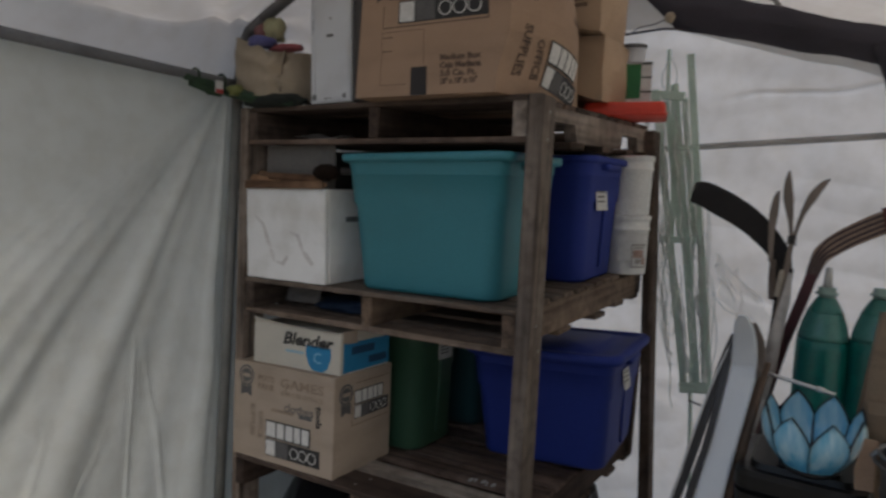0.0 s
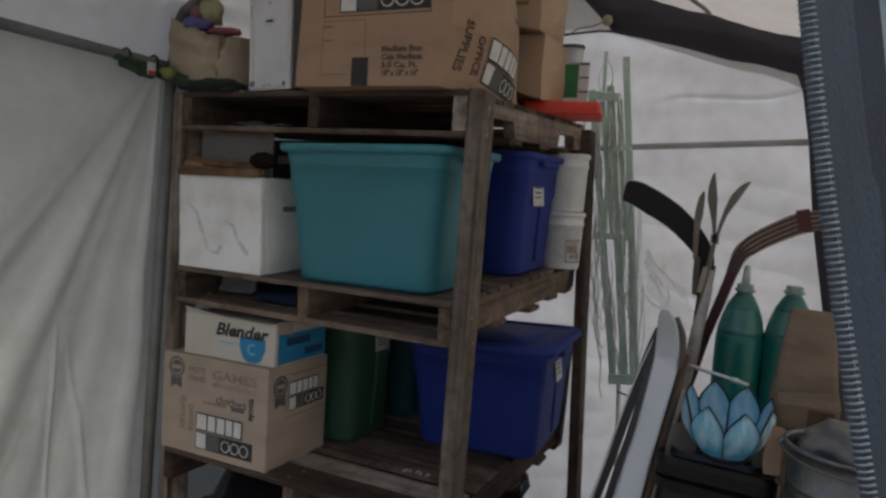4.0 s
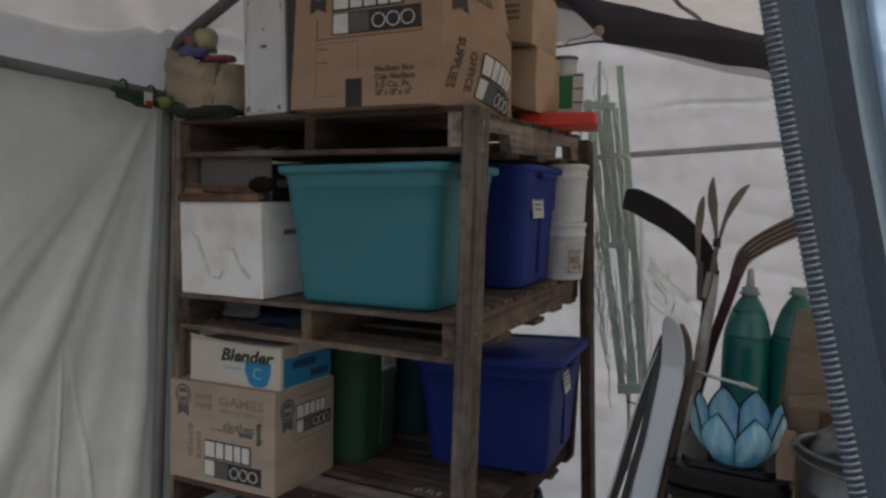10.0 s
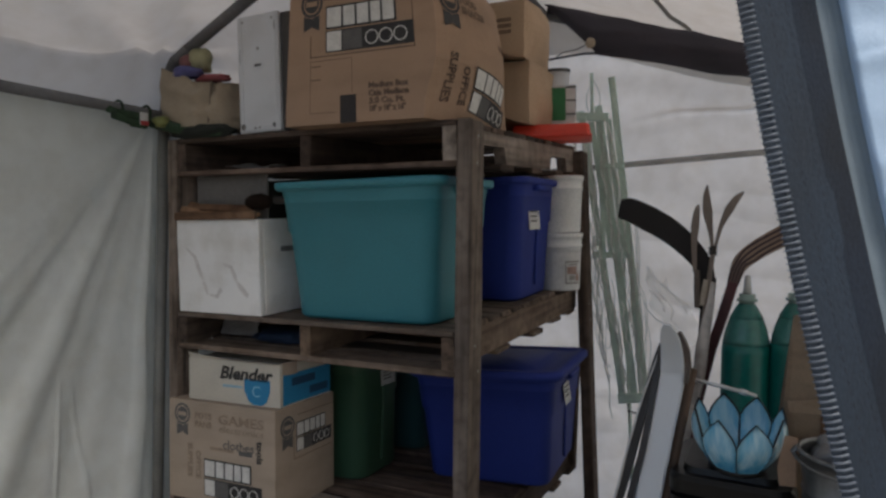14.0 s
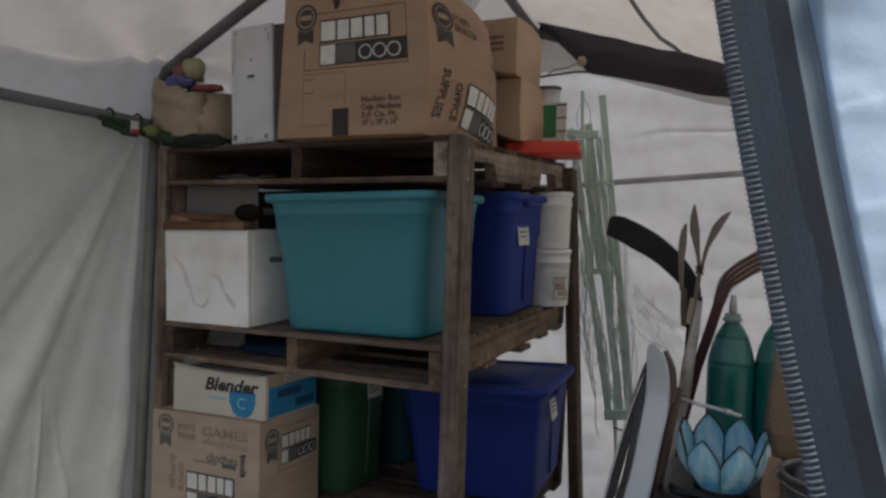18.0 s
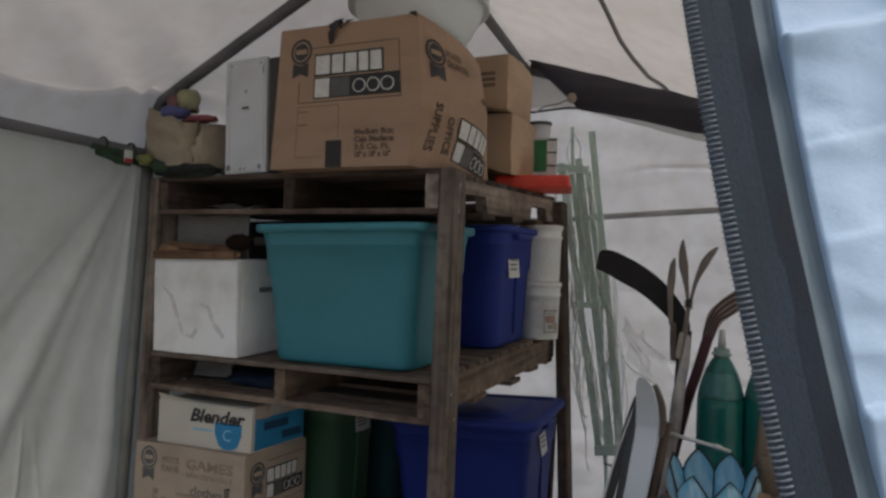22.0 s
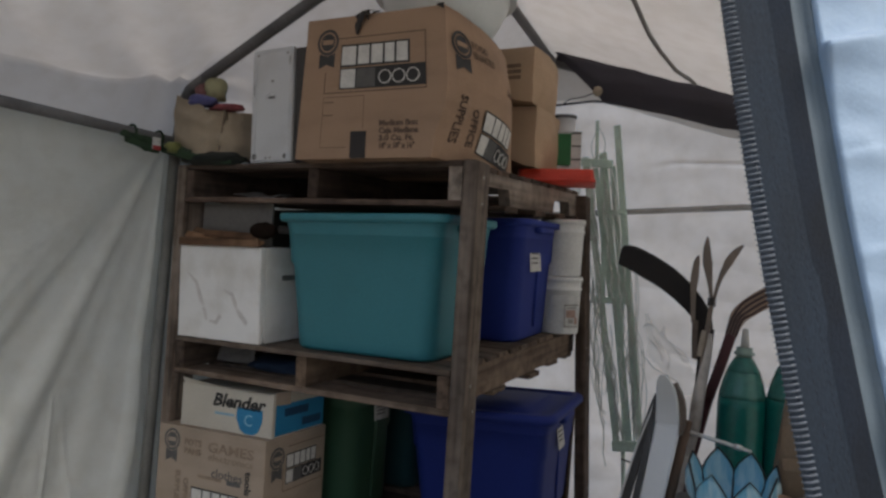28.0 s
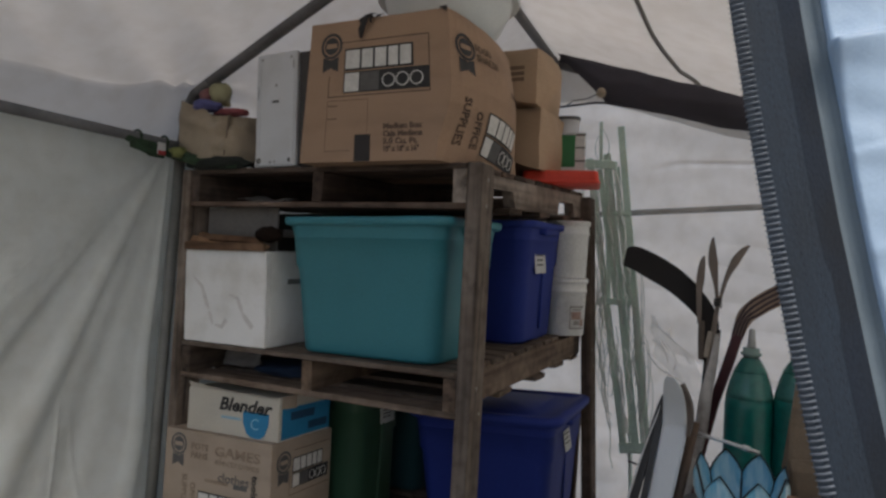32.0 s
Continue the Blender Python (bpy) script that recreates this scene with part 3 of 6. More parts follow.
badge(big, SIDE @ pose(0.048, 0.302, 0.0006), 0.036, M_SEAL)
text("FOOD", 0.028, M_INK_PALE, big, SIDE_B @ pose(0.09, 0.305, 0), bold=0.001)
text("SNACKS", 0.028, M_INK_PALE, big, SIDE_B @ pose(0.09, 0.277, 0), bold=0.001)
text("clothes", 0.034, M_INK_PALE, big, SIDE_B @ pose(0.27, 0.222, 0), shear=0.2)
text("OFFICE", 0.031, M_BOX_INK, big, SIDE_B @ pose(0.088, 0.142, 0, 0, 0, -90), bold=0.001)
text("SUPPLIES", 0.032, M_BOX_INK, big, SIDE_B @ pose(0.040, 0.170, 0, 0, 0, -90), bold=0.001)
brand_block(big, SIDE_B @ pose(0.132, 0.028, 0, 0, 0, -4) @ Matrix.Diagonal((1.1, 0.84, 1, 1)), 0.20)
# the worn box flares towards its foot and its side is swollen; the print follows
for ob in big.children_recursive:
    full = ob.matrix_basis if ob.parent == big else ob.parent.matrix_basis @ ob.matrix_basis
    back = full.inverted()
    printed = ob.name.split(".")[0] in ("printed_word", "mark_plate", "mark_block", "mark_square", "mark_ring", "seal", "seal_bar")
    for v in ob.data.vertices:
        p = full @ v.co
        if printed and p.x > 0.4492:
            p.x += 0.0665 * swell(p.y / BIG_D, p.z / BIG_H) + 0.0006
        k = p.z / BIG_H
        crush = 0.055 * soft(0.48 - k, 0.0, 0.48) * (1 - soft(p.y, 0.0, 0.13))
        x0, x1 = 0.020 * k, 0.487 - 0.041 * k
        p.x = (x0 + p.x / BIG_W * (x1 - x0) if p.x < BIG_W else x1 + p.x - BIG_W) - crush * soft(p.x / BIG_W, 0.8, 1.0)
        v.co = back @ p

SM = M_BOT @ pose(-1.03, 0.0, 0.001, 0, 0, 1.5)
small = carton("moving_box", "faded cardboard moving box on the bottom pallet", 0.442, 0.30, 0.319, SM, M_CARD_PALE, 6, 0.005)
small["label"] = "small faded cardboard moving box printed with household words"
M_FADED = surface("faded_brown_ink", (0.29, 0.215, 0.155), 0.75, 0.25, 30, 200, 0.0)
SFRONT = pose(0.013, 0, -0.003, 90, 0, 0)
badge(small, SFRONT @ pose(0.045, 0.277, 0), 0.035, M_GREY_INK, M_CARD_PALE)
for wd, sz, x, z, ink, bold, wid in (("POTS", 0.028, 0.100, 0.268, M_FADED, 0.001, 0.072), ("PANS", 0.028, 0.100, 0.241, M_FADED, 0.001, 0.072), ("GAMES", 0.042, 0.200, 0.260, M_FADED, 0.001, 0.185),
                                     ("electronics", 0.032, 0.203, 0.234, M_FADED, 0.0, 0.18), ("clothes", 0.040, 0.220, 0.184, M_GREY_INK, 0.0002, 0.125)):
    text(wd, sz, ink, small, SFRONT @ pose(x, z, 0.0012), bold=bold, width=wid)
text("tools", 0.034, M_INK, small, SFRONT @ pose(0.358, 0.222, 0.0012, 0, 0, -90), bold=0.001)
text("SUPPLIES", 0.028, M_FADED, small, SFRONT @ pose(0.070, 0.185, 0.001, 0, 0, -90), bold=0.001)
mark("print_bar", 0.285, 0.34, 0.170, 0.184, M_GREY_INK, small, SFRONT)
mark("print_bar", 0.165, 0.265, 0.174, 0.184, M_FADED, small, SFRONT)
text("OFFICE", 0.028, M_FADED, small, SFRONT @ pose(0.106, 0.165, 0.001, 0, 0, -90), bold=0.001)
brand_block(small, SFRONT @ pose(0.145, 0.022, 0.0008) @ Matrix.Diagonal((1.0, 0.9, 1, 1)), 0.188)
SSIDE = pose(0.4425, 0, 0, 90, 0, 90)
badge(small, SSIDE @ pose(0.052, 0.258, 0.004), 0.034, M_GREY_INK, M_CARD_PALE)
for a, b, c, d in ((0.10, 0.285, 0.285, 0.288), (0.08, 0.285, 0.15, 0.153), (0.08, 0.083, 0.15, 0.22)):
    mark("printed_line", a, b, c, d, M_INK_PALE, small, SSIDE @ pose(0, 0, 0.0048))
brand_block(small, SSIDE @ pose(0.095, 0.168, 0.0048) @ Matrix.Diagonal((0.95, 0.86, 1, 1)), 0.155)

# box of a kitchen mixer on the small box
M_CREAM = surface("cream_printed_card", (0.56, 0.515, 0.43), 0.6, 0.12, 6, 200, 0.05)
M_SKY = surface("sky_blue_print", (0.02, 0.22, 0.42), 0.55, 0.12, 8, 200, 0.03)
M_SKY_DARK = surface("dark_blue_print", (0.012, 0.06, 0.13), 0.55, 0.12, 8, 200, 0.03)
blb = carton("blender_box", "cream and blue blender carton with an open lid flap", 0.374, 0.26, 0.134, SM @ pose(0.068, 0.020, 0.321, 0, 0, 0.5), M_CREAM, 8, 0.003)
text("Blender", 0.056, M_INK, blb, FRONT @ pose(0.132, 0.077, 0.0012), shear=0.25, bold=0.0018, width=0.215)
cup = bmesh.new()
cup.faces.new([cup.verts.new((x, y, 0.001)) for x, y in ((0.0, 0.072), (0.0, 0.042), (0.018, 0.012), (0.04, 0.002), (0.075, 0.002), (0.097, 0.012), (0.112, 0.042), (0.112, 0.072))])
part("blue_print", cup, M_SKY, blb).matrix_basis = FRONT @ pose(0.234, 0.0005, 0.0006) @ Matrix.Diagonal((0.92, 1.12, 1, 1))
text("C", 0.05, surface("pale_blue_print", (0.25, 0.5, 0.65), 0.5, 0.1, 9, 100, 0), blb, FRONT @ pose(0.264, 0.028, 0.0022))
mark("blue_line", 0.145, 0.225, 0.050, 0.058, surface("light_blue_print", (0.3, 0.48, 0.58), 0.5, 0.1, 9, 100, 0), blb, FRONT @ pose(0, 0, 0.0008))
BS = pose(0.3745, 0, 0, 90, 0, 90)
mark("blue_side", 0.01, 0.255, 0.006, 0.100, M_SKY, blb, BS @ pose(0, 0, 0.003))
mark("dark_print", 0.14, 0.24, 0.02, 0.045, M_SKY_DARK, blb, BS @ pose(0, 0, 0.0042))
mark("dark_print", 0.05, 0.17, 0.06, 0.085, M_SKY_DARK, blb, BS @ pose(0, 0, 0.0042))
part("open_flap", sheet(8, 3, lambda u, v: (0.008 + 0.36 * u, -0.001 - 0.012 * v, 0.134 + 0.022 * v * (1 - u) ** 2)), M_CREAM, blb)
part("torn_flap", box(0, 0.06, 0, 0.003, 0, 0.04, 0.001), M_CARD_PALE, blb).matrix_basis = pose(0.376, 0.01, 0.098, 0, 0, 80)

# white foam box with wood scraps in it
def worn(bm, seed, deep=0.0016):
    """Chipped, uneven faces and edges."""
    bmesh.ops.subdivide_edges(bm, edges=[e for e in bm.edges if e.calc_length() > 0.06], cuts=14, use_grid_fill=True)
    for v in bm.verts:
        v.co += Vector((fn_noise(v.co.x * 40 + seed, v.co.z * 40), fn_noise(v.co.x * 23, v.co.z * 23, seed), fn_noise(v.co.x * 55, v.co.y * 60, seed + 3))) * deep
    return bm


def open_box(name, label, category, w, d, h, th, m, material, bev=0.006):
    t = thing(name, label, category, m)
    part("front_panel", worn(box(0, w, 0, th, 0, h, bev, 2), 1), material, t)
    part("back_panel", box(0, w, d - th, d, 0, h, bev, 2), material, t)
    part("side_panel", box(0, th, th + 0.0005, d - th - 0.0005, 0, h - 0.001, bev * 0.6, 2), material, t)
    part("side_panel", worn(box(w - th, w, th + 0.0005, d - th - 0.0005, 0, h - 0.001, bev * 0.6, 2), 5), material, t)
    part("bottom", box(th, w - th, th, d - th, 0.001, th), material, t)
    return t


FB = M_MID @ pose(-1.006, 0.0, 0.001, 0, 0, 0.5)
foam = open_box("foam_box", "stained white foam box, open, on the middle pallet", "foam box", 0.35, 0.38, 0.30, 0.022, FB, M_FOAM)
part("handle_slot", box(0.3475, 0.3512, 0.10, 0.17, 0.195, 0.212, 0.001), surface("slot_shadow_grey", (0.2, 0.2, 0.19), 0.9, 0.1, 9, 90, 0), foam)
M_STAIN = surface("grey_scuff", (0.74, 0.70, 0.655), 0.9, 0.12, 30, 200, 0)
for pts in ([(0.04, 0.21), (0.08, 0.18), (0.10, 0.13), (0.12, 0.09), (0.13, 0.06)], [(0.14, 0.06), (0.17, 0.055), (0.19, 0.08)], [(0.2, 0.16), (0.235, 0.15), (0.26, 0.1), (0.3, 0.06)]):
    part("scuff_line", tube([(x, 0.0, z) for x, z in pts], 0.003, 8, radii=[0.003, 0.007, 0.009, 0.008, 0.003][:len(pts)]), M_STAIN, foam, "grey brown scuff").scale = (1, 0.06, 1)
M_SCRAP = wood("brown_scrap_wood", (0.21, 0.125, 0.075), (0.09, 0.05, 0.03))
M_FIBRE = surface("grey_fibreboard", (0.17, 0.155, 0.14), 0.9, 0.2, 7, 120, 0.15)
fb = tagged(part("fibreboard", box(0.0, 0.304, -0.004, 0.004, 0.0, 0.417, 0.0015), M_FIBRE), "grey brown fibreboard panel standing in the foam box", "board")
fb.matrix_basis = FB @ pose(0.024, 0.062, 0.024, -2.0, 0, 0)
# Dark panel added to cover the bright wall in the gap above the totes.
dk = tagged(part("fibreboard", box(-0.06, 0.72, -0.004, 0.004, 0.0, 0.446, 0.0015), surface("dark_gap_panel", (0.035, 0.028, 0.023), 0.85, 0.25, 6, 120, 0.15)), "dark panel added behind the totes to close the bright gap", "board")
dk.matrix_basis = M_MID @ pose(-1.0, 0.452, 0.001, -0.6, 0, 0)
scraps = ((0.012, -0.004, 0.312, 0.335, 0.024, 0, 0.5, 82), (0.03, 0.020, 0.318, 0.30, 0.026, 1, -2, 20), (0.02, 0.006, 0.336, 0.20, 0.022, 9, 3, 62), (0.035, 0.026, 0.352, 0.15, 0.020, 13, 2, 60), (0.10, 0.012, 0.338, 0.21, 0.024, 3, 4, 58), (0.06, 0.022, 0.330, 0.21, 0.020, 4, 3, 12))
for k, (x, y, z, l, w_, ry, rz, rx) in enumerate(scraps):
    ob = tagged(part("wood_scrap", board(l, w_, 0.014, 500 + k), M_SCRAP), "brown offcut of sawn wood lying in the foam box", "wood scrap", "wood scraps")
    ob.matrix_basis = FB @ pose(x, y, z - 0.012, rx, ry, rz)


# ---- plastic totes ----
def rr(w, d, r, n=6):
    """A rectangle with rounded corners round the origin."""
    out = []
    for cx, cy, a0 in ((w / 2 - r, d / 2 - r, 0), (-w / 2 + r, d / 2 - r, 90), (-w / 2 + r, -d / 2 + r, 180), (w / 2 - r, -d / 2 + r, 270)):
        for k in range(n + 1):
            a = radians(a0 + 90 * k / n)
            out.append((cx + r * math.cos(a), cy + r * math.sin(a)))
    return out


def loft(rows, bm=None, cap0=True, cap1=False):
    """rows of (width, depth, radius, z) lofted into one skin."""
    bm = bm or bmesh.new()
    rings = [[bm.verts.new((x, y, z)) for x, y in rr(w, d, r)] for w, d, r, z in rows]
    n = len(rings[0])
    for a, b in zip(rings, rings[1:]):
        for k in range(n):
            bm.faces.new((a[k], a[(k + 1) % n], b[(k + 1) % n], b[k]))
    if cap0:
        bm.faces.new(list(reversed(rings[0])))
    if cap1:
        bm.faces.new(rings[-1])
    return bm


def tote(name, label, w, d, h, taper, material, m, lid=None, r=0.05):
    t = thing(name, label, "storage tote", m)
    w0, d0 = w - taper, d - taper
    k = 0.62
    wk, dk = w0 + (w - 0.05 - w0) * k, d0 + (d - 0.05 - d0) * k
    rows = [(w0 - 0.03, d0 - 0.03, r, 0), (w0 - 0.008, d0 - 0.008, r, 0.004), (w0, d0, r, 0.014), (wk, dk, r, h * k), (wk + 0.012, dk + 0.012, r, h * k + 0.012), (w - 0.045, d - 0.045, r, h - 0.026),
            (w - 0.01, d - 0.01, r + 0.01, h - 0.024), (w, d, r + 0.012, h - 0.018), (w, d, r + 0.012, h - 0.004), (w - 0.006, d - 0.006, r + 0.01, h), (w - 0.026, d - 0.026, r, h), (w - 0.03, d - 0.03, r, h - 0.004),
            (wk - 0.01, dk - 0.01, r, h * k), (w0 - 0.01, d0 - 0.01, r, 0.012)]
    part("body", loft(rows, cap1=True), material, t, smooth=True)
    for s in (-1, 1):
        hd = part("handle", loft([(0.03, 0.16, 0.012, 0), (0.034, 0.17, 0.012, 0.01), (0.03, 0.17, 0.012, 0.022)], cap1=True), material, t, smooth=True)
        hd.matrix_basis = pose(s * (w / 2 - 0.012), 0, h - 0.045)
        part("stacking_rib", box(-0.004, 0.004, -0.006, 0.006, h * 0.1, h * 0.72, 0.002), material, t).matrix_basis = pose(s * (w0 / 2 + (wk - w0) * 0.22), 0, 0, 0, s * 2.5, 0)
    if lid:
        rows = [(w + 0.004, d + 0.004, r + 0.014, h - 0.016), (w + 0.016, d + 0.016, r + 0.018, h - 0.014), (w + 0.016, d + 0.016, r + 0.018, h + 0.004), (w - 0.004, d - 0.004, r + 0.012, h + 0.012), (w - 0.05, d - 0.05, r, h + 0.012),
                (w - 0.06, d - 0.06, r, h + 0.004), (w - 0.2, d - 0.16, r, h + 0.004), (w - 0.22, d - 0.18, r, h + 0.012)]
        part("lid", loft(rows, cap0=False, cap1=True), lid, t, smooth=True)
    return t


TEAL_M = M_MID @ pose(-0.316, 0.200, 0.001, 0, 0, 0.8)
tote("teal_tote", "large open teal plastic storage tote on the middle pallet", 0.575, 0.43, 0.405, 0.105, M_TEAL, TEAL_M)
blue_mid = tote("blue_tote", "open royal blue plastic tote beside white pails", 0.40, 0.46, 0.425, 0.10, M_BLUE, M_MID @ pose(-0.185, 0.735, 0.001, 0, 0, 1))
blue_low = tote("blue_tote", "large royal blue tote closed with a blue lid", 0.545, 0.60, 0.384, 0.115, M_BLUE, M_BOT @ pose(-0.155, 0.80, 0.001, 0, -1.2, 5), M_BLUE)
green_low = tote("green_tote", "dark green plastic tote standing behind the boxes", 0.36, 0.33, 0.44, 0.06, M_GREEN, M_BOT @ pose(-0.675, 0.495, 0.001, 0, 0, 2))
tote("green_tote", "dark blue green plastic tote at the back of the bottom pallet", 0.46, 0.36, 0.43, 0.07, surface("dark_petrol_plastic", (0.018, 0.068, 0.074), 0.55, 0.2, 3, 300, 0.06), M_BOT @ pose(-0.70, 0.90, 0.001, 0, 0, 1))
M_LABEL = surface("white_paper_label", (0.6, 0.6, 0.58), 0.6, 0.15, 30, 200, 0)


def sticker(parent, x, y, z, w, h, rz, tilt):
    ob = part("sticker", box(-w / 2, w / 2, -0.0006, 0.0006, -h / 2, h / 2), M_LABEL, parent, "white paper label with grey print")
    ob.matrix_basis = pose(x, y, z, tilt, 0, rz)
    for k in range(3):
        part("print_bar", box(-w * 0.35, w * 0.3 - 0.004 * k, -0.0014, -0.0006, h * (0.3 - 0.22 * k), h * (0.38 - 0.22 * k)), M_GREY_INK, ob)


sticker(blue_mid, 0.1745, -0.05, 0.282, 0.12, 0.076, 90, -4)
sticker(blue_low, 0.254, -0.06, 0.285, 0.10, 0.07, 90, -7)
sticker(green_low, 0.1655, 0.03, 0.34, 0.10, 0.055, 90, -3)

# ---- middle shelf: white pails, brush ----
M_OLDPAPER = surface("grey_old_paper", (0.18, 0.163, 0.15), 0.8, 0.25, 14, 120, 0.2)
M_PRINT_GREY = surface("faded_grey_print", (0.30, 0.28, 0.26), 0.7, 0.3, 40, 120, 0)
M_PRINT_RED = surface("faded_red_print", (0.36, 0.24, 0.20), 0.7, 0.3, 40, 120, 0)
M_PAIL = surface("white_pail_plastic", (0.78, 0.78, 0.75), 0.45, 0.1, 6, 120, 0.05)


def pail(m, r, h, seed):
    t = thing("pail", "white plastic pail stacked on the middle pallet", "pail", m, "white pails")
    part("body", lathe([(r * 0.86, 0), (r * 0.88, 0.006), (r * 0.97, h - 0.05), (r * 1.02, h - 0.047), (r * 1.02, h - 0.040), (r * 0.98, h - 0.036), (r, h - 0.012), (r * 1.03, h - 0.010), (r * 1.03, h), (r * 0.97, h), (r * 0.84, 0.01)], 36, closed=True), M_PAIL, t, smooth=True)
    part("lid", lathe([(r * 1.05, h - 0.012), (r * 1.06, h + 0.002), (r * 1.0, h + 0.006), (r * 0.9, h + 0.002), (0.01, h + 0.002)], 36), M_PAIL, t, smooth=True)
    lb = bmesh.new()
    n = 8
    g = [[lb.verts.new((r * 1.0 * math.cos(a), r * 1.0 * math.sin(a), z)) for z in (h * 0.25, h * 0.7)] for a in (radians(-75 + 80 * i / n) for i in range(n + 1))]
    for i in range(n):
        lb.faces.new((g[i][0], g[i + 1][0], g[i + 1][1], g[i][1]))
    part("label", lb, M_LABEL, t, "paper label with a red and grey picture")
    pic = bmesh.new()
    g = [[pic.verts.new((r * 1.02 * math.cos(a), r * 1.02 * math.sin(a), z)) for z in (h * 0.12, h * 0.55)] for a in (radians(-42 + 44 * i / 4) for i in range(5))]
    for i in range(4):
        pic.faces.new((g[i][0], g[i + 1][0], g[i + 1][1], g[i][1]))
    part("picture", pic, M_LABEL, t, "small printed picture label")
    for a0, a1, z0, z1, ink in ((-41, 1, 0.51, 0.54, M_PRINT_GREY), (-41, 1, 0.13, 0.15, M_PRINT_GREY), (-41, -38, 0.15, 0.51, M_PRINT_GREY), (-36, -8, 0.30, 0.44, M_PRINT_RED), (-30, -14, 0.20, 0.28, M_PRINT_GREY), (-12, -1, 0.18, 0.30, M_PRINT_RED), (-34, -6, 0.46, 0.49, M_PRINT_GREY)):
        bar = bmesh.new()
        g = [[bar.verts.new((r * 1.026 * math.cos(a), r * 1.026 * math.sin(a), h * z)) for z in (z0, z1)] for a in (radians(a0 + (a1 - a0) * i / 4) for i in range(5))]
        for i in range(4):
            bar.faces.new((g[i][0], g[i + 1][0], g[i + 1][1], g[i][1]))
        part("print_bar", bar, ink, t)
    return t


p1 = pail(M_MID @ pose(-0.005, 0.985, 0.001, 0, 0, -20), 0.085, 0.215, 1)
p2 = copy_thing(p1, M_MID @ pose(0.0, 0.985, 0.2245, 0, 0, 140))
br = bmesh.new()
bmesh.ops.create_icosphere(br, subdivisions=3, radius=1.0)
for v in br.verts:
    v.co = Vector((v.co.x * 0.050, v.co.y * 0.026, v.co.z * 0.026 * (1 + 0.2 * fn_noise(v.co.x * 3, v.co.y * 3))))
brush = thing("brush", "dark brown oval brush lying on wood scraps", "brush", FB @ pose(0.336, 0.022, 0.352, 0, 0, 3))
part("bristles", br, surface("dark_bristle", (0.018, 0.011, 0.008), 0.95, 0.3, 60, 300, 0.6, spec=0.08), brush, smooth=True)
part("grip", tube([(0.06, 0, 0.004), (0.11, 0.02, 0.002), (0.17, 0.05, -0.006)], 0.011, 10, radii=[0.013, 0.010, 0.012]), M_TAPE, brush, smooth=True)


# crumpled paper and cloth
def crumple(name, label, category, m, sx, sy, sz, material, seed, sub=3, rough=0.35):
    bm = bmesh.new()
    bmesh.ops.create_icosphere(bm, subdivisions=sub, radius=1.0)
    for v in bm.verts:
        n = v.co.normalized()
        k = 1 + rough * fn_noise(n.x * 1.8 + seed, n.y * 1.8, n.z * 1.8) + rough * 0.5 * abs(fn_noise(n.x * 5, n.y * 5 + seed, n.z * 5))
        z = n.z * k
        v.co = Vector((n.x * k * sx, n.y * k * sy, max(z, -0.75) * sz))
    ob = part(name, bm, material, smooth=True)
    ob.matrix_basis = m
    return tagged(ob, label, category) if label else ob


def loose_sheet(label, m, w, d, seed):
    ob = part("paper", sheet(10, 8, lambda u, v: ((u - 0.5) * w + 0.01 * fn_noise(v * 3, seed), (v - 0.5) * d, 0.006 + 0.012 * fn_noise(u * 3, v * 3, seed) + 0.01 * abs(u - 0.5))), M_OLDPAPER, smooth=True)
    md = ob.modifiers.new("thick", "SOLIDIFY")
    md.thickness = 0.0015
    ob.matrix_basis = m
    return tagged(ob, label, "paper")


loose_sheet("curled grey sheet of paper inside the middle pallet", M_MID @ pose(-0.888, 0.16, -0.068, 66, 0, 5), 0.15, 0.066, 3)
crumple("plastic_bag", "dark blue plastic bag stuffed inside the middle pallet", "plastic bag", M_MID @ pose(-0.68, 0.17, -0.085, 0, 0, 5), 0.13, 0.08, 0.026, surface("dark_blue_film", (0.014, 0.026, 0.052), 0.7, 0.3, 9, 90, 0.2, spec=0.2), 9)
loose_sheet("flat grey sheet of paper inside the top pallet", M_TOP @ pose(-0.755, 0.085, -0.1030, 6, 2.0, 4), 0.17, 0.10, 5)
crumple("garbage_bag", "full black garbage bag under the bottom pallet", "garbage bag", pose(-0.78, 0.2, -0.04), 0.26, 0.22, 0.26, surface("black_film", (0.012, 0.012, 0.014), 0.3, 0.2, 12, 60, 0.5), 12, 4, 0.3)

# Unseen bag, added to block the bright wall through the board gaps.
crumple("garbage_bag", "unseen black bag added under the bottom pallet to close bright gaps", "garbage bag", pose(-0.58, 1.09, -0.045), 0.46, 0.16, 0.28, bpy.data.materials["black_film"], 19, 4, 0.25)

# ---- top shelf ----
M_CASE = surface("pale_grey_enamel", (0.62, 0.63, 0.645), 0.45, 0.1, 5, 160, 0.03, stain=(0.52, 0.52, 0.52), grain=0.04)
case = thing("metal_case", "pale grey metal case standing on end beside the box", "metal case", M_TOP @ pose(-0.749, 0.012, 0.001, -2.5, -1.9, 1.5))
part("body", box(0, 0.160, 0, 0.30, 0, 0.358, 0.006, 2), M_CASE, case)
part("side_cover", box(0.1615, 0.200, 0.006, 0.30, 0.0, 0.352, 0.004), surface("dark_grey_cover", (0.05, 0.045, 0.043), 0.6, 0.2, 8, 120, 0.1), case, "dark side cover")
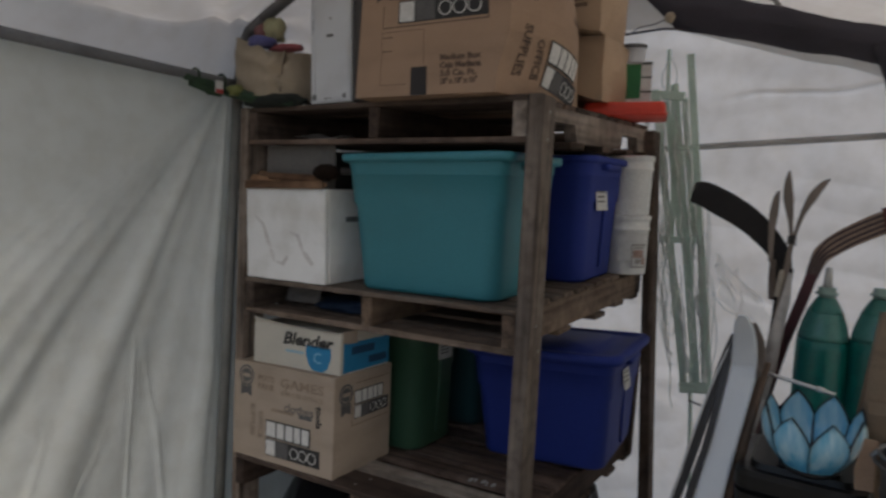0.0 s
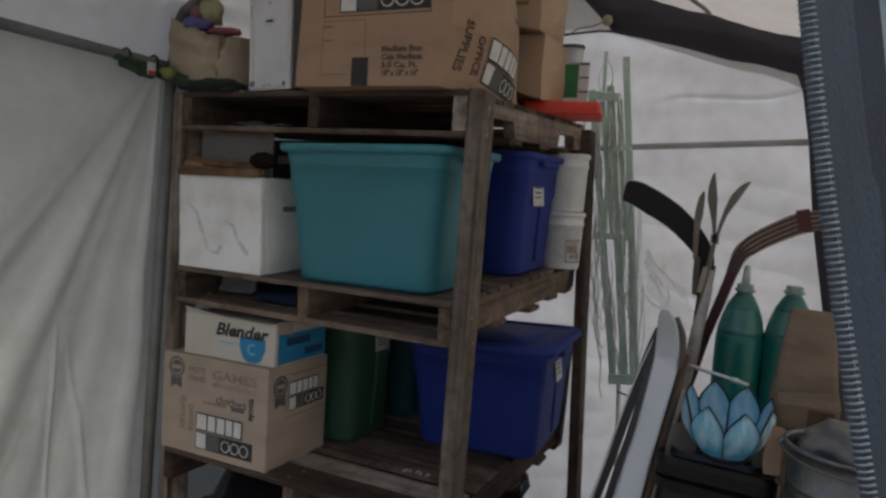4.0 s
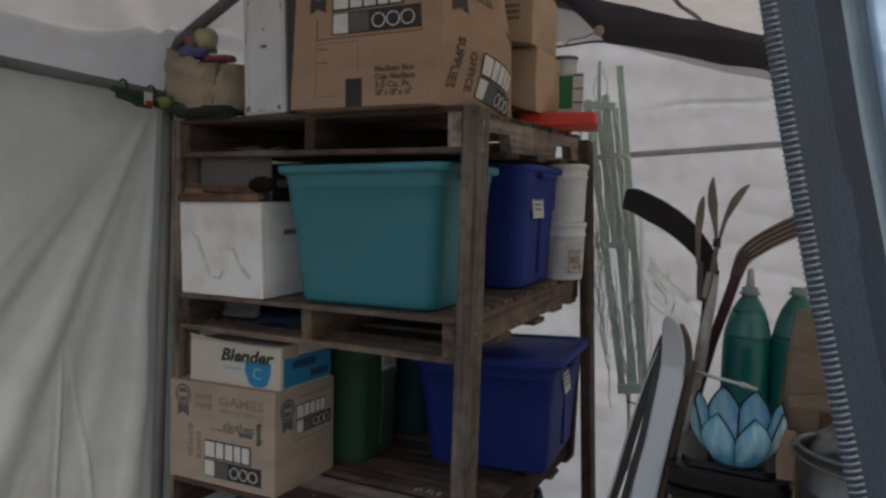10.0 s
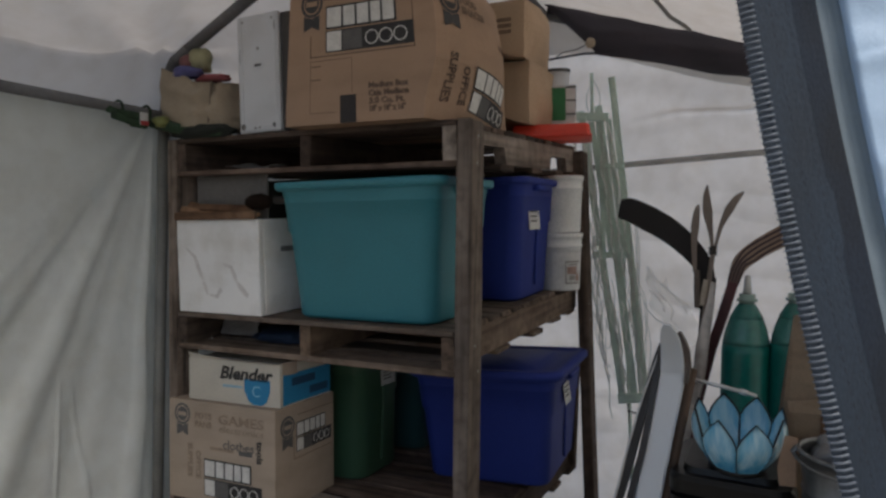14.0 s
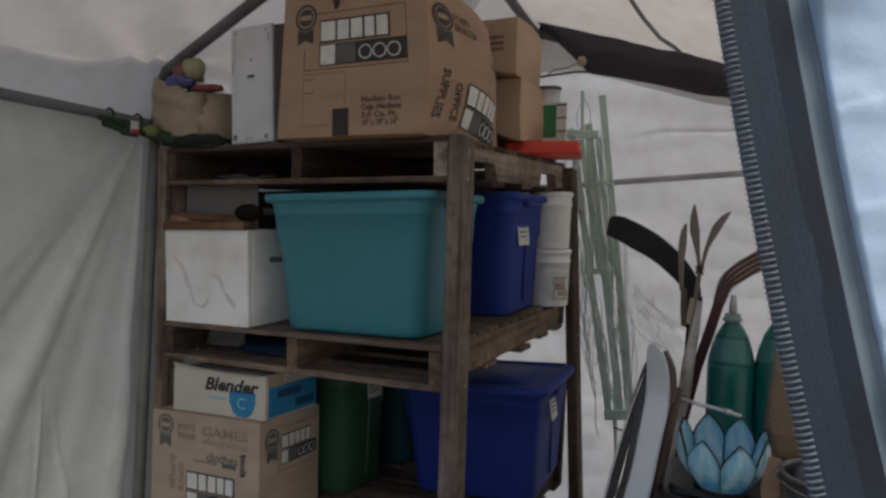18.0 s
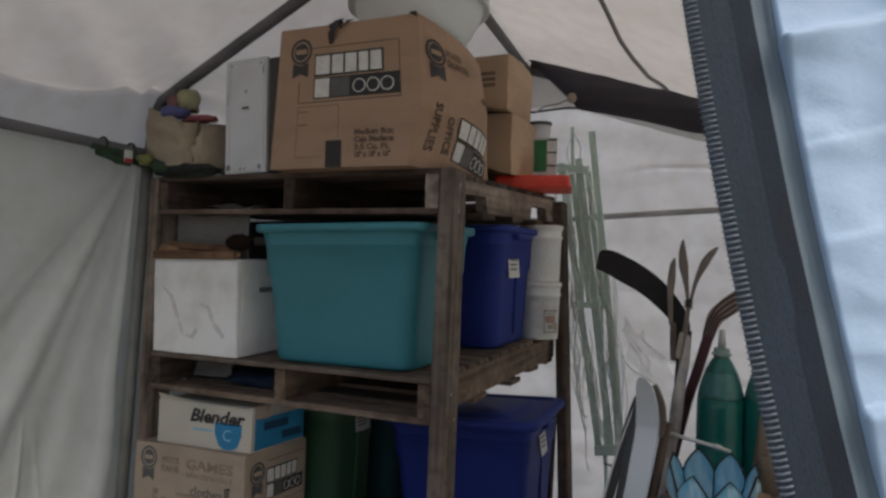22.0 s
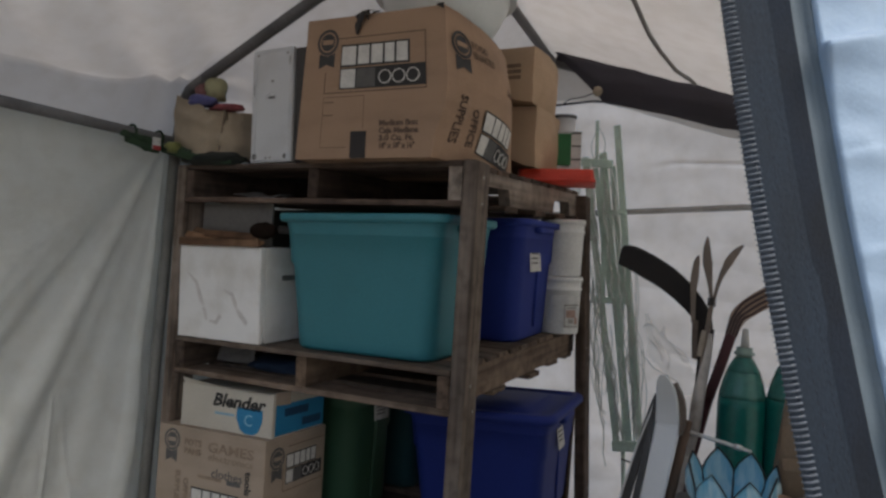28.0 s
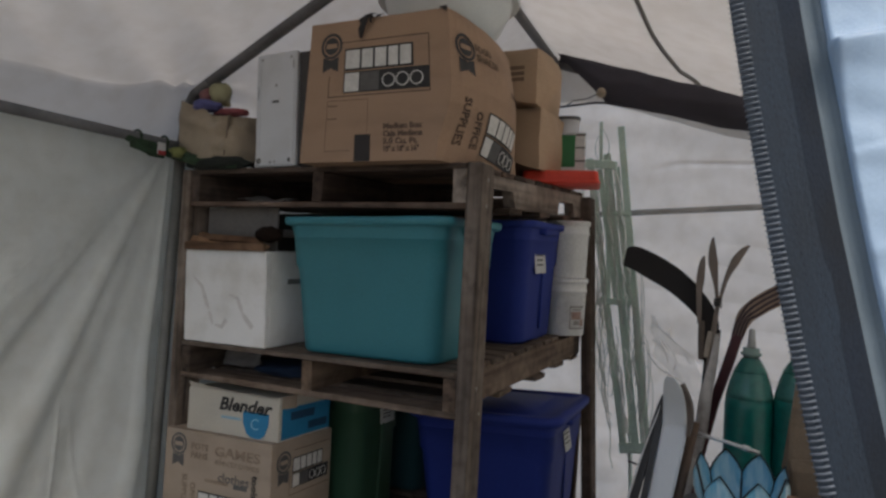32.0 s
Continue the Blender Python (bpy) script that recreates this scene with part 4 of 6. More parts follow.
for x in (0.0085, 0.1405):
    part("edge_trim", box(x, x + 0.011, -0.0022, 0.0004, 0.006, 0.352, 0.001), M_CASE, case, "raised metal edge trim")
for z in (0.0075, 0.3455):
    part("edge_trim", box(0.021, 0.139, -0.0018, 0.0004, z, z + 0.008, 0.001), M_CASE, case, "raised metal edge trim")
M_SCUFF = surface("dark_metal_scuff", (0.16, 0.155, 0.15), 0.8, 0.5, 60, 200, 0.1)
for x, z, w_, h_ in ((0.010, 0.010, 0.016, 0.020), (0.132, 0.010, 0.018, 0.016), (0.060, 0.011, 0.010, 0.006), (0.146, 0.30, 0.004, 0.03), (0.010, 0.21, 0.003, 0.05)):
    part("scuff", lathe([(0.5, 0.0), (0.46, 0.0004), (0.2, 0.0005)], 9, closed=True), M_SCUFF, case, "worn dark scuff").matrix_basis = pose(x + w_ / 2, -0.0022, z + h_ / 2, 90, 0, 20) @ Matrix.Diagonal((w_, h_, 1, 1))
part("small_plate", box(0.066, 0.092, -0.0012, 0.0002, 0.200, 0.208), M_GREY_INK, case, "small embossed mark")
part("emboss_ring", tube([(0.079 + 0.022 * math.cos(a), -0.0002, 0.204 + 0.014 * math.sin(a)) for a in (math.pi * i / 12 for i in range(25))], 0.0012, 6), M_CASE, case)
for x, z in ((0.02, 0.02), (0.140, 0.018), (0.08, 0.015), (0.022, 0.34), (0.138, 0.338), (0.08, 0.255)):
    part("screw", lathe([(0.0045, 0), (0.004, 0.002), (0.002, 0.0024)], 8, closed=True), M_NAIL, case).matrix_basis = pose(x, 0, z, 90, 0, 0)

M_CANVAS = surface("tan_canvas", (0.37, 0.30, 0.22), 0.9, 0.2, 7, 250, 0.35)


def bag_fn(u, v):
    a = 2 * math.pi * u
    w, d = 0.132 + 0.008 * math.sin(3 * a), 0.095
    k = abs(math.cos(a)) ** 0.5, abs(math.sin(a)) ** 0.5
    s = 1 - 0.07 * v + 0.03 * math.sin(v * 7 + 2 * a)
    x = math.copysign(k[0], math.cos(a)) * w * s + 0.008 * fn_noise(4 * math.cos(a), 4 * v)
    y = math.copysign(k[1], math.sin(a)) * d * s + 0.010 * fn_noise(4 * math.sin(a), 4 * v, 5)
    if y < 0:
        y += 0.022 * math.exp(-((x - 0.072 - 0.02 * v) / 0.010) ** 2) + 0.020 * soft(x, 0.07, 0.095) + 0.012 * fn_noise(x * 16, v * 5, 3)
    return (x, y, (0.172 - 0.20 * x - 0.018 * math.exp(-((x - 0.055) / 0.02) ** 2)) * v + 0.012 * math.sin(2 * a) * v)


crumple("cloth", "dark folded cloth under the canvas bag", "cloth", M_TOP @ pose(-0.905, 0.010, 0.016), 0.115, 0.055, 0.026, surface("black_green_cloth", (0.014, 0.018, 0.014), 0.9, 0.3, 25, 300, 0.4), 61, 4, 0.25)
bag = thing("canvas_bag", "slumped tan canvas bag on a dark cloth", "bag", M_TOP @ pose(-0.950, 0.056, 0.026))
part("cloth", sheet(96, 20, bag_fn), M_CANVAS, bag, smooth=True)
part("base", box(-0.100, 0.095, -0.055, 0.075, 0, 0.15, 0.02, 2), M_CANVAS, bag)
# Darker line painted as the soft shadow in the bag's fold.
part("seam", tube([(0.086 + 0.012 * k, -0.064 + 0.012 * k, 0.005 + 0.142 * k) for k in (0, 0.25, 0.5, 0.75, 1.0)], 0.004, 6), surface("canvas_fold_shade", (0.19, 0.145, 0.105), 0.9, 0.2, 20, 90, 0), bag)
for nm, lb, x, y, z, s, col, sd in (("soft_toy", "faded yellow soft toy on the canvas bag", 0.0, 0.0, 0.258, (0.036, 0.036, 0.042), (0.36, 0.34, 0.20), 1),
                                    ("cloth", "faded dark red cloth on the canvas bag", -0.040, -0.01, 0.250, (0.028, 0.034, 0.030), (0.22, 0.10, 0.10), 2),
                                    ("cloth", "purple blue cloth on the canvas bag", -0.015, -0.045, 0.214, (0.056, 0.036, 0.020), (0.10, 0.10, 0.24), 3),
                                    ("cloth", "red cloth folded on the canvas bag", 0.074, -0.02, 0.194, (0.060, 0.034, 0.013), (0.26, 0.07, 0.08), 4)):
    crumple(nm, lb, "toy" if nm == "soft_toy" else "cloth", M_TOP @ pose(-0.938 + x, 0.043 + y, z - 0.010), *s, surface(lb.split(" on")[0].replace(" ", "_"), col, 0.9, 0.3, 25, 300, 0.4), 20 + sd, 3, 0.3)

# green strap tied to the eave pole
M_STRAP = surface("green_webbing", (0.028, 0.058, 0.028), 0.85, 0.6, 40, 400, 0.4)
strap = thing("strap", "green webbing strap with a label tied to the eave pole", "strap")


def webbing(points, wide, seed):
    """A flat strap along a line, hanging on edge and waving a little."""
    pts = [Vector(p) for p in points]
    n = len(pts) - 1

    def fn(u, v):
        k = min(n - 1, int(u * n))
        p = pts[k].lerp(pts[k + 1], u * n - k)
        tw = 0.9 * math.sin(6 * u + seed)
        return (p.x + 0.3 * tw * wide * (v - 0.5), p.y - 0.004 * math.sin(3.1 * v) - tw * wide * (v - 0.5) * 0.8, p.z + wide * (0.5 - v) * (1 - 0.35 * abs(tw)) + 0.004 * fn_noise(u * 9, seed))
    ob = part("band", sheet(8 * n, 3, fn), M_STRAP, strap, smooth=True)
    md = ob.modifiers.new("thick", "SOLIDIFY")
    md.thickness = 0.002
    return ob


webbing([(-1.08, -0.20, 1.590), (-1.07, -0.14, 1.572), (-1.065, -0.08, 1.570), (-1.05, -0.055, 1.560), (-1.02, -0.06, 1.552), (-0.97, -0.055, 1.540), (-0.90, -0.03, 1.534), (-0.80, -0.012, 1.528)], 0.028, 1)
webbing([(-1.075, -0.19, 1.575), (-1.06, -0.12, 1.556), (-1.05, -0.07, 1.566), (-1.02, -0.058, 1.574), (-0.98, -0.06, 1.560), (-0.94, -0.05, 1.545)], 0.026, 3)
webbing([(-1.07, -0.17, 1.584), (-1.058, -0.10, 1.580), (-1.05, -0.08, 1.555), (-1.06, -0.14, 1.552)], 0.024, 5)
part("loop", tube([(-1.10 + 0.022 * math.cos(a), -0.15, 1.603 + 0.022 * math.sin(a)) for a in (i * math.pi / 8 for i in range(17))], 0.004, 6), M_STRAP, strap, smooth=True)
part("loop", tube([(-1.10 + 0.022 * math.cos(a), -0.05, 1.603 + 0.022 * math.sin(a)) for a in (i * math.pi / 8 for i in range(17))], 0.004, 6), M_STRAP, strap, smooth=True)
part("label", box(-1.046, -1.043, -0.115, -0.085, 1.552, 1.592, 0.001), M_LABEL, strap, "white and red care label").rotation_euler = (0, 0, 0)
part("label_foot", box(-1.0455, -1.0415, -0.114, -0.086, 1.552, 1.566), surface("red_label_print", (0.4, 0.05, 0.05), 0.7, 0.1, 30, 90, 0), strap)
crb = crumple("buckle", "", "", pose(-1.0, -0.07, 1.562), 0.022, 0.026, 0.020, surface("yellow_green_plastic", (0.16, 0.17, 0.05), 0.6, 0.2, 20, 90, 0.1), 31)
crb.parent = strap

# boxes behind the big one
M_CARD_TAN = surface("tan_cardboard", (0.47, 0.335, 0.225), 0.8, 0.15, 5, 220, 0.12, spec=0.25)
b1 = carton("cardboard_box", "plain brown cardboard box behind the moving box", 0.32, 0.27, 0.212, M_TOP @ pose(-0.332, 0.60, 0.046, -2.0, 0, 0), M_CARD_TAN, 31, 0.003, 0.014)
b2 = carton("cardboard_box", "smaller brown cardboard box stacked on another", 0.30, 0.28, 0.188, M_TOP @ pose(-0.314, 0.55, 0.2615, -2.0, 0, 1), M_CARD_TAN, 32, 0.003, 0.032)
for bx, wd_, lift in ((b1, 0.32, 0.034), (b2, 0.30, 0.026)):
    for ob in bx.children:
        if ob.name.startswith("body"):
            for v in ob.data.vertices:
                v.co.z += lift * soft(wd_ - v.co.x, 0.0, 0.13) * (1 - soft(v.co.z, 0.0, 0.09)) * (1 - soft(v.co.y, 0.02, 0.14))
                v.co.x += 0.006 * fn_noise(v.co.y * 14, v.co.z * 16, wd_ * 40) * soft(v.co.x, wd_ - 0.01, wd_)
for k in range(3):
    mark("print_bar", 0.185, 0.255, 0.120 - 0.02 * k, 0.133 - 0.02 * k, M_INK_PALE, b2, FRONT @ pose(0, 0, 0.0006))
M_RED = surface("orange_red_plastic", (0.65, 0.05, 0.025), 0.4, 0.15, 5, 120, 0.05)
lid = thing("plastic_tray", "bright orange red plastic tray turned over on the top pallet", "tray", M_TOP @ pose(0.006, 0.815, 0.0015, 0, 0, 14))
part("plate", loft([(0.268, 0.300, 0.018, 0.0), (0.273, 0.305, 0.018, 0.004), (0.263, 0.295, 0.018, 0.040), (0.253, 0.285, 0.018, 0.0455), (0.228, 0.260, 0.014, 0.0455), (0.218, 0.250, 0.014, 0.0425)], cap1=True), M_RED, lid, smooth=True)
part("rim", loft([(0.273, 0.305, 0.018, 0.0002), (0.280, 0.312, 0.018, 0.001), (0.280, 0.312, 0.018, 0.009), (0.271, 0.303, 0.018, 0.011)], cap0=False), M_RED, lid, smooth=True)
M_PKG = surface("green_printed_card", (0.02, 0.17, 0.05), 0.5, 0.2, 9, 160, 0.05)
pk = thing("seed_package", "green and white garden product package", "package", M_TOP @ pose(0.022, 0.885, 0.0475, 0, 0, 14))
part("body", box(-0.05, 0.05, -0.03, 0.03, 0, 0.155, 0.004), M_LABEL, pk)
part("front_print", box(-0.046, 0.012, -0.032, -0.0305, 0.030, 0.150), M_PKG, pk, "green front print")
for z in (0.05, 0.10, 0.148):
    part("dark_band", box(0.014, 0.049, -0.0318, -0.0304, z, z + 0.006), M_GREY_INK, pk)
part("carton_top", box(-0.05, 0.05, -0.03, 0.03, 0.1555, 0.159), M_CASE, pk)
cup_t = thing("plastic_cup", "cloudy plastic cup with a dark rim behind the package", "cup", M_TOP @ pose(-0.035, 1.0, 0.002))
part("wall", lathe([(0.036, 0), (0.038, 0.004), (0.049, 0.285), (0.045, 0.285), (0.034, 0.006)], 28, closed=True), M_CASE, cup_t, smooth=True)
part("rim", lathe([(0.0495, 0.277), (0.052, 0.279), (0.052, 0.289), (0.0465, 0.290)], 28), M_GREY_INK, cup_t, "dark rim", smooth=True)

# white basin on the big box
M_BASIN = surface("translucent_white_plastic", (0.70, 0.73, 0.71), 0.4, 0.08, 4, 90, 0.02, grain=0.03)
basin = thing("basin", "white plastic basin standing on the moving box", "basin", E_BOX @ pose(0.315, 0.275, 0.395))
part("bowl", lathe([(0.125, 0.0), (0.135, 0.006), (0.165, 0.05), (0.188, 0.10), (0.20, 0.14), (0.212, 0.141), (0.212, 0.148), (0.198, 0.150), (0.18, 0.10), (0.12, 0.01)], 40, closed=True), M_BASIN, basin, smooth=True)
part("rim", lathe([(0.2115, 0.125), (0.216, 0.125), (0.216, 0.152), (0.2115, 0.152)], 40), M_BASIN, basin, smooth=True)


# ---- dark cloth rolled on the end gable, cord and pole ----
# Greyer tarp copy that carries painted shade on the end wall.
M_TARP_SHADE = tarp("shaded_end_tarp", (0.76, 0.75, 0.73), (0.9, 0.89, 0.88), 0.74)
M_DARK = surface("charcoal_cloth", (0.050, 0.046, 0.058), 0.85, 0.25, 5, 200, 0.3)
cloth = thing("rolled_door_cloth", "charcoal door cloth tied up along the gable", "door cloth")


def band_fn(u, v):
    x = -0.19 + 0.985 * u
    top = 2.252 - 0.328 * (x + 0.19)
    low = 2.235 - 1.01 * (x + 0.19) if x < 0.056 else 1.986 - 0.272 * (x - 0.056)
    z = top + (min(low, top - 0.012) - top) * v
    y = 1.268 - 0.030 * math.sin(math.pi * v) * (0.4 + soft(u, 0, 0.3)) + 0.008 * fn_noise(x * 9, v * 3) + 0.008 * math.sin(19 * v + 16 * x) * soft(u, 0.1, 0.4) * v
    return (x, y, z + 0.006 * fn_noise(x * 7, v * 2, 8))


part("hanging_band", sheet(60, 10, band_fn), M_DARK, cloth, smooth=True)
# Grey strip stands in for the shade below the dark cloth.
part("tarp_fold", sheet(50, 4, lambda u, v: (0.10 + 0.69 * u, 1.312 + 0.004 * fn_noise(u * 8, v), 1.992 - 0.272 * (0.044 + 0.69 * u) + 0.03 - (0.03 + 0.004 + 0.024 * soft(u, 0.0, 0.6) + 0.012 * soft(u, 0.85, 1.0) + 0.006 * fn_noise(u * 7, 2.0)) * v)), M_TARP_SHADE, cloth, "grey strip put in as the shade under the dark cloth", smooth=True)
# Grey triangle stands in for shaded tarp at the gable, no separate cloth.
part("gable_sheet", sheet(8, 8, lambda u, v: (-0.204 + 0.104 * u + (0.033 + 0.152 * u) * v, 1.306 + 0.006 * math.sin(5 * u + 3 * v), 2.183 + 0.004 * u - (0.168 + 0.020 * u) * v)), M_TARP_SHADE, cloth, "grey sheet put in as the shaded tarp behind the dark cloth", smooth=True)
part("roll", tube([(-0.17 + 0.95 * k / 16, 1.29, 2.212 - 0.328 * (0.95 * k / 16)) for k in range(17)], 0.024, 10), M_DARK, cloth, smooth=True)
part("side_edge", tube([(0.765, 1.262, 1.865), (0.790, 1.262, 1.80), (0.805, 1.262, 1.735), (0.84, 1.27, 1.55), (0.885, 1.27, 1.25), (0.955, 1.27, 0.93), (1.02, 1.27, 0.6), (1.1, 1.27, 0.1)], 0.024, 8, radii=[0.050, 0.034, 0.026, 0.022, 0.022, 0.026, 0.024, 0.02]), M_DARK, cloth, "dark hanging edge of the door cloth", smooth=True)
part("tie_rod", tube([(-0.17, 1.27, 1.985), (0.0, 1.262, 1.992), (0.13, 1.262, 1.98)], 0.005, 6), M_DARK, cloth)
part("tie_cord", tube([(-0.14, 1.25, 1.975), (-0.09, 1.25, 2.005), (-0.03, 1.25, 2.01), (0.01, 1.25, 2.025)], 0.003, 5), M_STEEL, cloth)
part("toggle_ball", lathe([(0.004, -0.022), (0.015, -0.017), (0.022, 0.0), (0.015, 0.017), (0.004, 0.022)], 14, closed=True), M_CANVAS, cloth, "brown wooden toggle ball", smooth=True).location = (0.035, 1.225, 2.024)
M_FADED_PAINT = surface("faded_white_paint", (0.5, 0.49, 0.46), 0.8, 0.4, 60, 300, 0.1)
cord = thing("cord", "grey cord hanging along the roof tarp", "cord")
part("line", tube([(0.335, 0.15, 2.045), (0.345, 0.34, 2.03), (0.346, 0.6, 2.022), (0.36, 0.75, 2.014), (0.392, 0.937, 1.998), (0.425, 1.06, 2.0), (0.438, 1.13, 2.0)], 0.007, 6), surface("grey_cord", (0.20, 0.19, 0.18), 0.8, 0.2, 30, 200, 0.1), cord, smooth=True)
for k, (x, w_) in enumerate(((-0.25, 0.012), (-0.230, 0.008), (-0.21, 0.012), (-0.188, 0.007), (-0.172, 0.012), (-0.08, 0.014), (-0.055, 0.009))):
    ob = part("paint_mark", box(0, w_, 0, 0.026, 0, 0.001), M_FADED_PAINT, shelf, "faded white painted mark on a board")
    ob.matrix_basis = M_BOT @ pose(x, 0.265 + 0.004 * (k % 3), 0.0024, 0, 0, 3 + 14 * (k % 2))
crumple("garbage_bag", "black plastic bag beside the bottom pallet", "garbage bag", pose(0.09, 0.60, 0.0), 0.075, 0.11, 0.20, bpy.data.materials["black_film"], 17, 4, 0.3)


# ---- things that lean and stand at the end wall ----
M_MINT = surface("pale_green_plastic", (0.53, 0.66, 0.57), 0.5, 0.2, 9, 120, 0.1, stain=(0.46, 0.58, 0.5))
trel = thing("garden_trellis", "folded pale green garden trellis against the end wall", "trellis")
slats = (((0.295, 0.54), (0.104, 1.874), 0.014), ((0.247, 0.53), (0.047, 1.76), 0.016), ((0.049, 1.70), (0.021, 1.897), 0.007), ((0.200, 0.52), (-0.028, 1.741), 0.0145), ((0.146, 1.12), (0.022, 1.69), 0.012), ((0.193, 1.12), (0.092, 1.70), 0.012), ((0.112, 1.12), (0.05, 1.70), 0.008), ((0.222, 0.53), (0.166, 1.13), 0.004), ((0.272, 0.55), (0.19, 1.13), 0.004))
for k, ((xa, za), (xb, zb), hw) in enumerate(slats):
    a, b = Vector((xa, 1.225 + 0.012 * (k % 2), za)), Vector((xb, 1.262 + 0.012 * (k % 2), zb))
    d = b - a
    ob = part("slat", box(0, d.length, -hw, hw, -0.003, 0.003, 0.0012), M_MINT, trel)
    ob.matrix_basis = Matrix.Translation(a) @ Matrix((d.normalized(), Vector((-d.normalized().z, 0, d.normalized().x)), Vector((0, -1, 0)))).transposed().to_4x4()
for x0, x1, z0, z1, h in ((-0.03, 0.118, 1.719, 1.706, 0.034), (0.088, 0.184, 1.502, 1.499, 0.014), (0.062, 0.228, 1.128, 1.134, 0.026), (0.185, 0.305, 0.53, 0.55, 0.040)):
    ob = part("crossbar", box(0, x1 - x0, -0.006, 0.006, -h / 2, h / 2, 0.002), M_MINT, trel)
    ob.matrix_basis = pose(x0, 1.222 if z0 > 0.6 else 1.210, z0, 0, -math.degrees(math.atan2(z1 - z0, x1 - x0)), 0)
part("stake", tube([(0.225, 1.225, 0.55), (0.275, 1.22, FLOOR)], 0.008, 8), M_MINT, trel)
part("stake_pin", tube([(0.225, 1.21, 0.485), (0.275, 1.21, 0.475)], 0.004, 6), M_STEEL, trel)
M_WIRE = surface("pale_green_wire", (0.54, 0.58, 0.53), 0.5, 0.2, 20, 90, 0)
rw = random.Random(4)
for k in range(24):
    side = -1 if k % 2 else 1
    zc = rw.uniform(0.72, 1.12)
    xc = 0.145 + (1.13 - zc) * 0.17 + side * 0.022
    w_, h_ = rw.uniform(0.02, 0.065), rw.uniform(0.1, 0.27)
    pts = [(xc + side * (0.03 + w_ * math.sin(math.pi * i / 12)), 1.225 - 0.02 * math.sin(math.pi * i / 12), zc + h_ * math.cos(math.pi * i / 12)) for i in range(13)]
    part("wire_loop", tube(pts, 0.0016, 5), M_WIRE, trel)
M_PALE_WIRE = surface("cloudy_plastic_strand", (0.74, 0.78, 0.74), 0.4, 0.15, 20, 90, 0)
for k in range(40):
    x0, z0, l0 = rw.uniform(0.045, 0.215), rw.uniform(0.8, 1.72), rw.uniform(0.2, 0.6)
    x0 += (1.13 - z0) * 0.16
    pts = [(x0 + 0.16 * l0 * i / 10 + 0.006 * math.sin(i * 1.7 + k), 1.215 + 0.004 * math.sin(i + k), z0 - l0 * i / 10) for i in range(11)]
    part("mesh_strand", tube(pts, 0.0022 if k % 3 else 0.0035, 5), M_PALE_WIRE if k % 3 == 0 else M_WIRE, trel)
for s in (-1, 1):
    part("wire_loop", tube([(0.045 + s * 0.03 * math.sin(math.pi * i / 10), 1.25, 1.87 - 0.16 * i / 10) for i in range(11)], 0.002, 5), M_WIRE, trel)


def ribbon(points, widths, thick, y_of=None, bm=None):
    """A flat bar with a bevelled edge along points (x, y, z), its width in the plane of x and z."""
    bm = bm or bmesh.new()
    rings = []
    pts = [Vector(p) for p in points]
    if len(pts) > 3:
        fine, fw = [], []
        for i in range(len(pts) - 1):
            p0, p1, p2, p3 = (pts[min(len(pts) - 1, max(0, i + k))] for k in (-1, 0, 1, 2))
            for s in (0.0, 0.25, 0.5, 0.75):
                fine.append(0.5 * (2 * p1 + (p2 - p0) * s + (2 * p0 - 5 * p1 + 4 * p2 - p3) * s * s + (3 * p1 - p0 - 3 * p2 + p3) * s ** 3))
                fw.append(widths[i] + (widths[i + 1] - widths[i]) * s)
        pts, widths = fine + [pts[-1]], fw + [widths[-1]]
    for i, p in enumerate(pts):
        d = pts[min(i + 1, len(pts) - 1)] - pts[max(i - 1, 0)]
        n = Vector((-d.z, 0, d.x)).normalized()
        w, t = widths[i] / 2, thick / 2
        rings.append([bm.verts.new(p + n * a * w + Vector((0, b * t, 0))) for a, b in ((-1, -0.4), (-0.85, -1), (0.85, -1), (1, -0.4), (1, 0.4), (0.85, 1), (-0.85, 1), (-1, 0.4))])
    for a, b in zip(rings, rings[1:]):
        for k in range(8):
            bm.faces.new((a[k], a[(k + 1) % 8], b[(k + 1) % 8], b[k]))
    bm.faces.new(list(reversed(rings[0])))
    bm.faces.new(rings[-1])
    bmesh.ops.recalc_face_normals(bm, faces=bm.faces)
    return bm


M_BLACKTAPE = surface("black_cloth_tape", (0.022, 0.019, 0.019), 0.8, 0.3, 18, 250, 0.4)
M_STICKWOOD = surface("lacquered_stick_wood", (0.28, 0.19, 0.135), 0.45, 0.25, 7, 90, 0.1, stretch=(1, 1, 0.2))
M_MAROON = surface("maroon_lacquer", (0.075, 0.015, 0.02), 0.4, 0.25, 9, 120, 0.05)
M_STRIPE = surface("dark_stripe_paint", (0.05, 0.026, 0.026), 0.5, 0.2, 9, 120, 0)
hs = thing("hockey_stick", "hockey stick with a black taped blade, leaning upside down", "hockey stick")
part("blade", ribbon([(0.256, 0.80, 1.312), (0.263, 0.80, 1.311), (0.278, 0.80, 1.310), (0.30, 0.80, 1.305), (0.36, 0.80, 1.275), (0.42, 0.80, 1.24), (0.48, 0.80, 1.19), (0.53, 0.80, 1.13), (0.548, 0.80, 1.08)], [0.056, 0.070, 0.078, 0.083, 0.087, 0.082, 0.074, 0.06, 0.045], 0.012), M_BLACKTAPE, hs)
part("shaft", ribbon([(0.549, 0.80, 1.085), (0.543, 0.80, 0.98), (0.540, 0.80, 0.88), (0.45, 0.80, FLOOR)], [0.052, 0.054, 0.034, 0.032], 0.02), M_BLACKTAPE, hs)
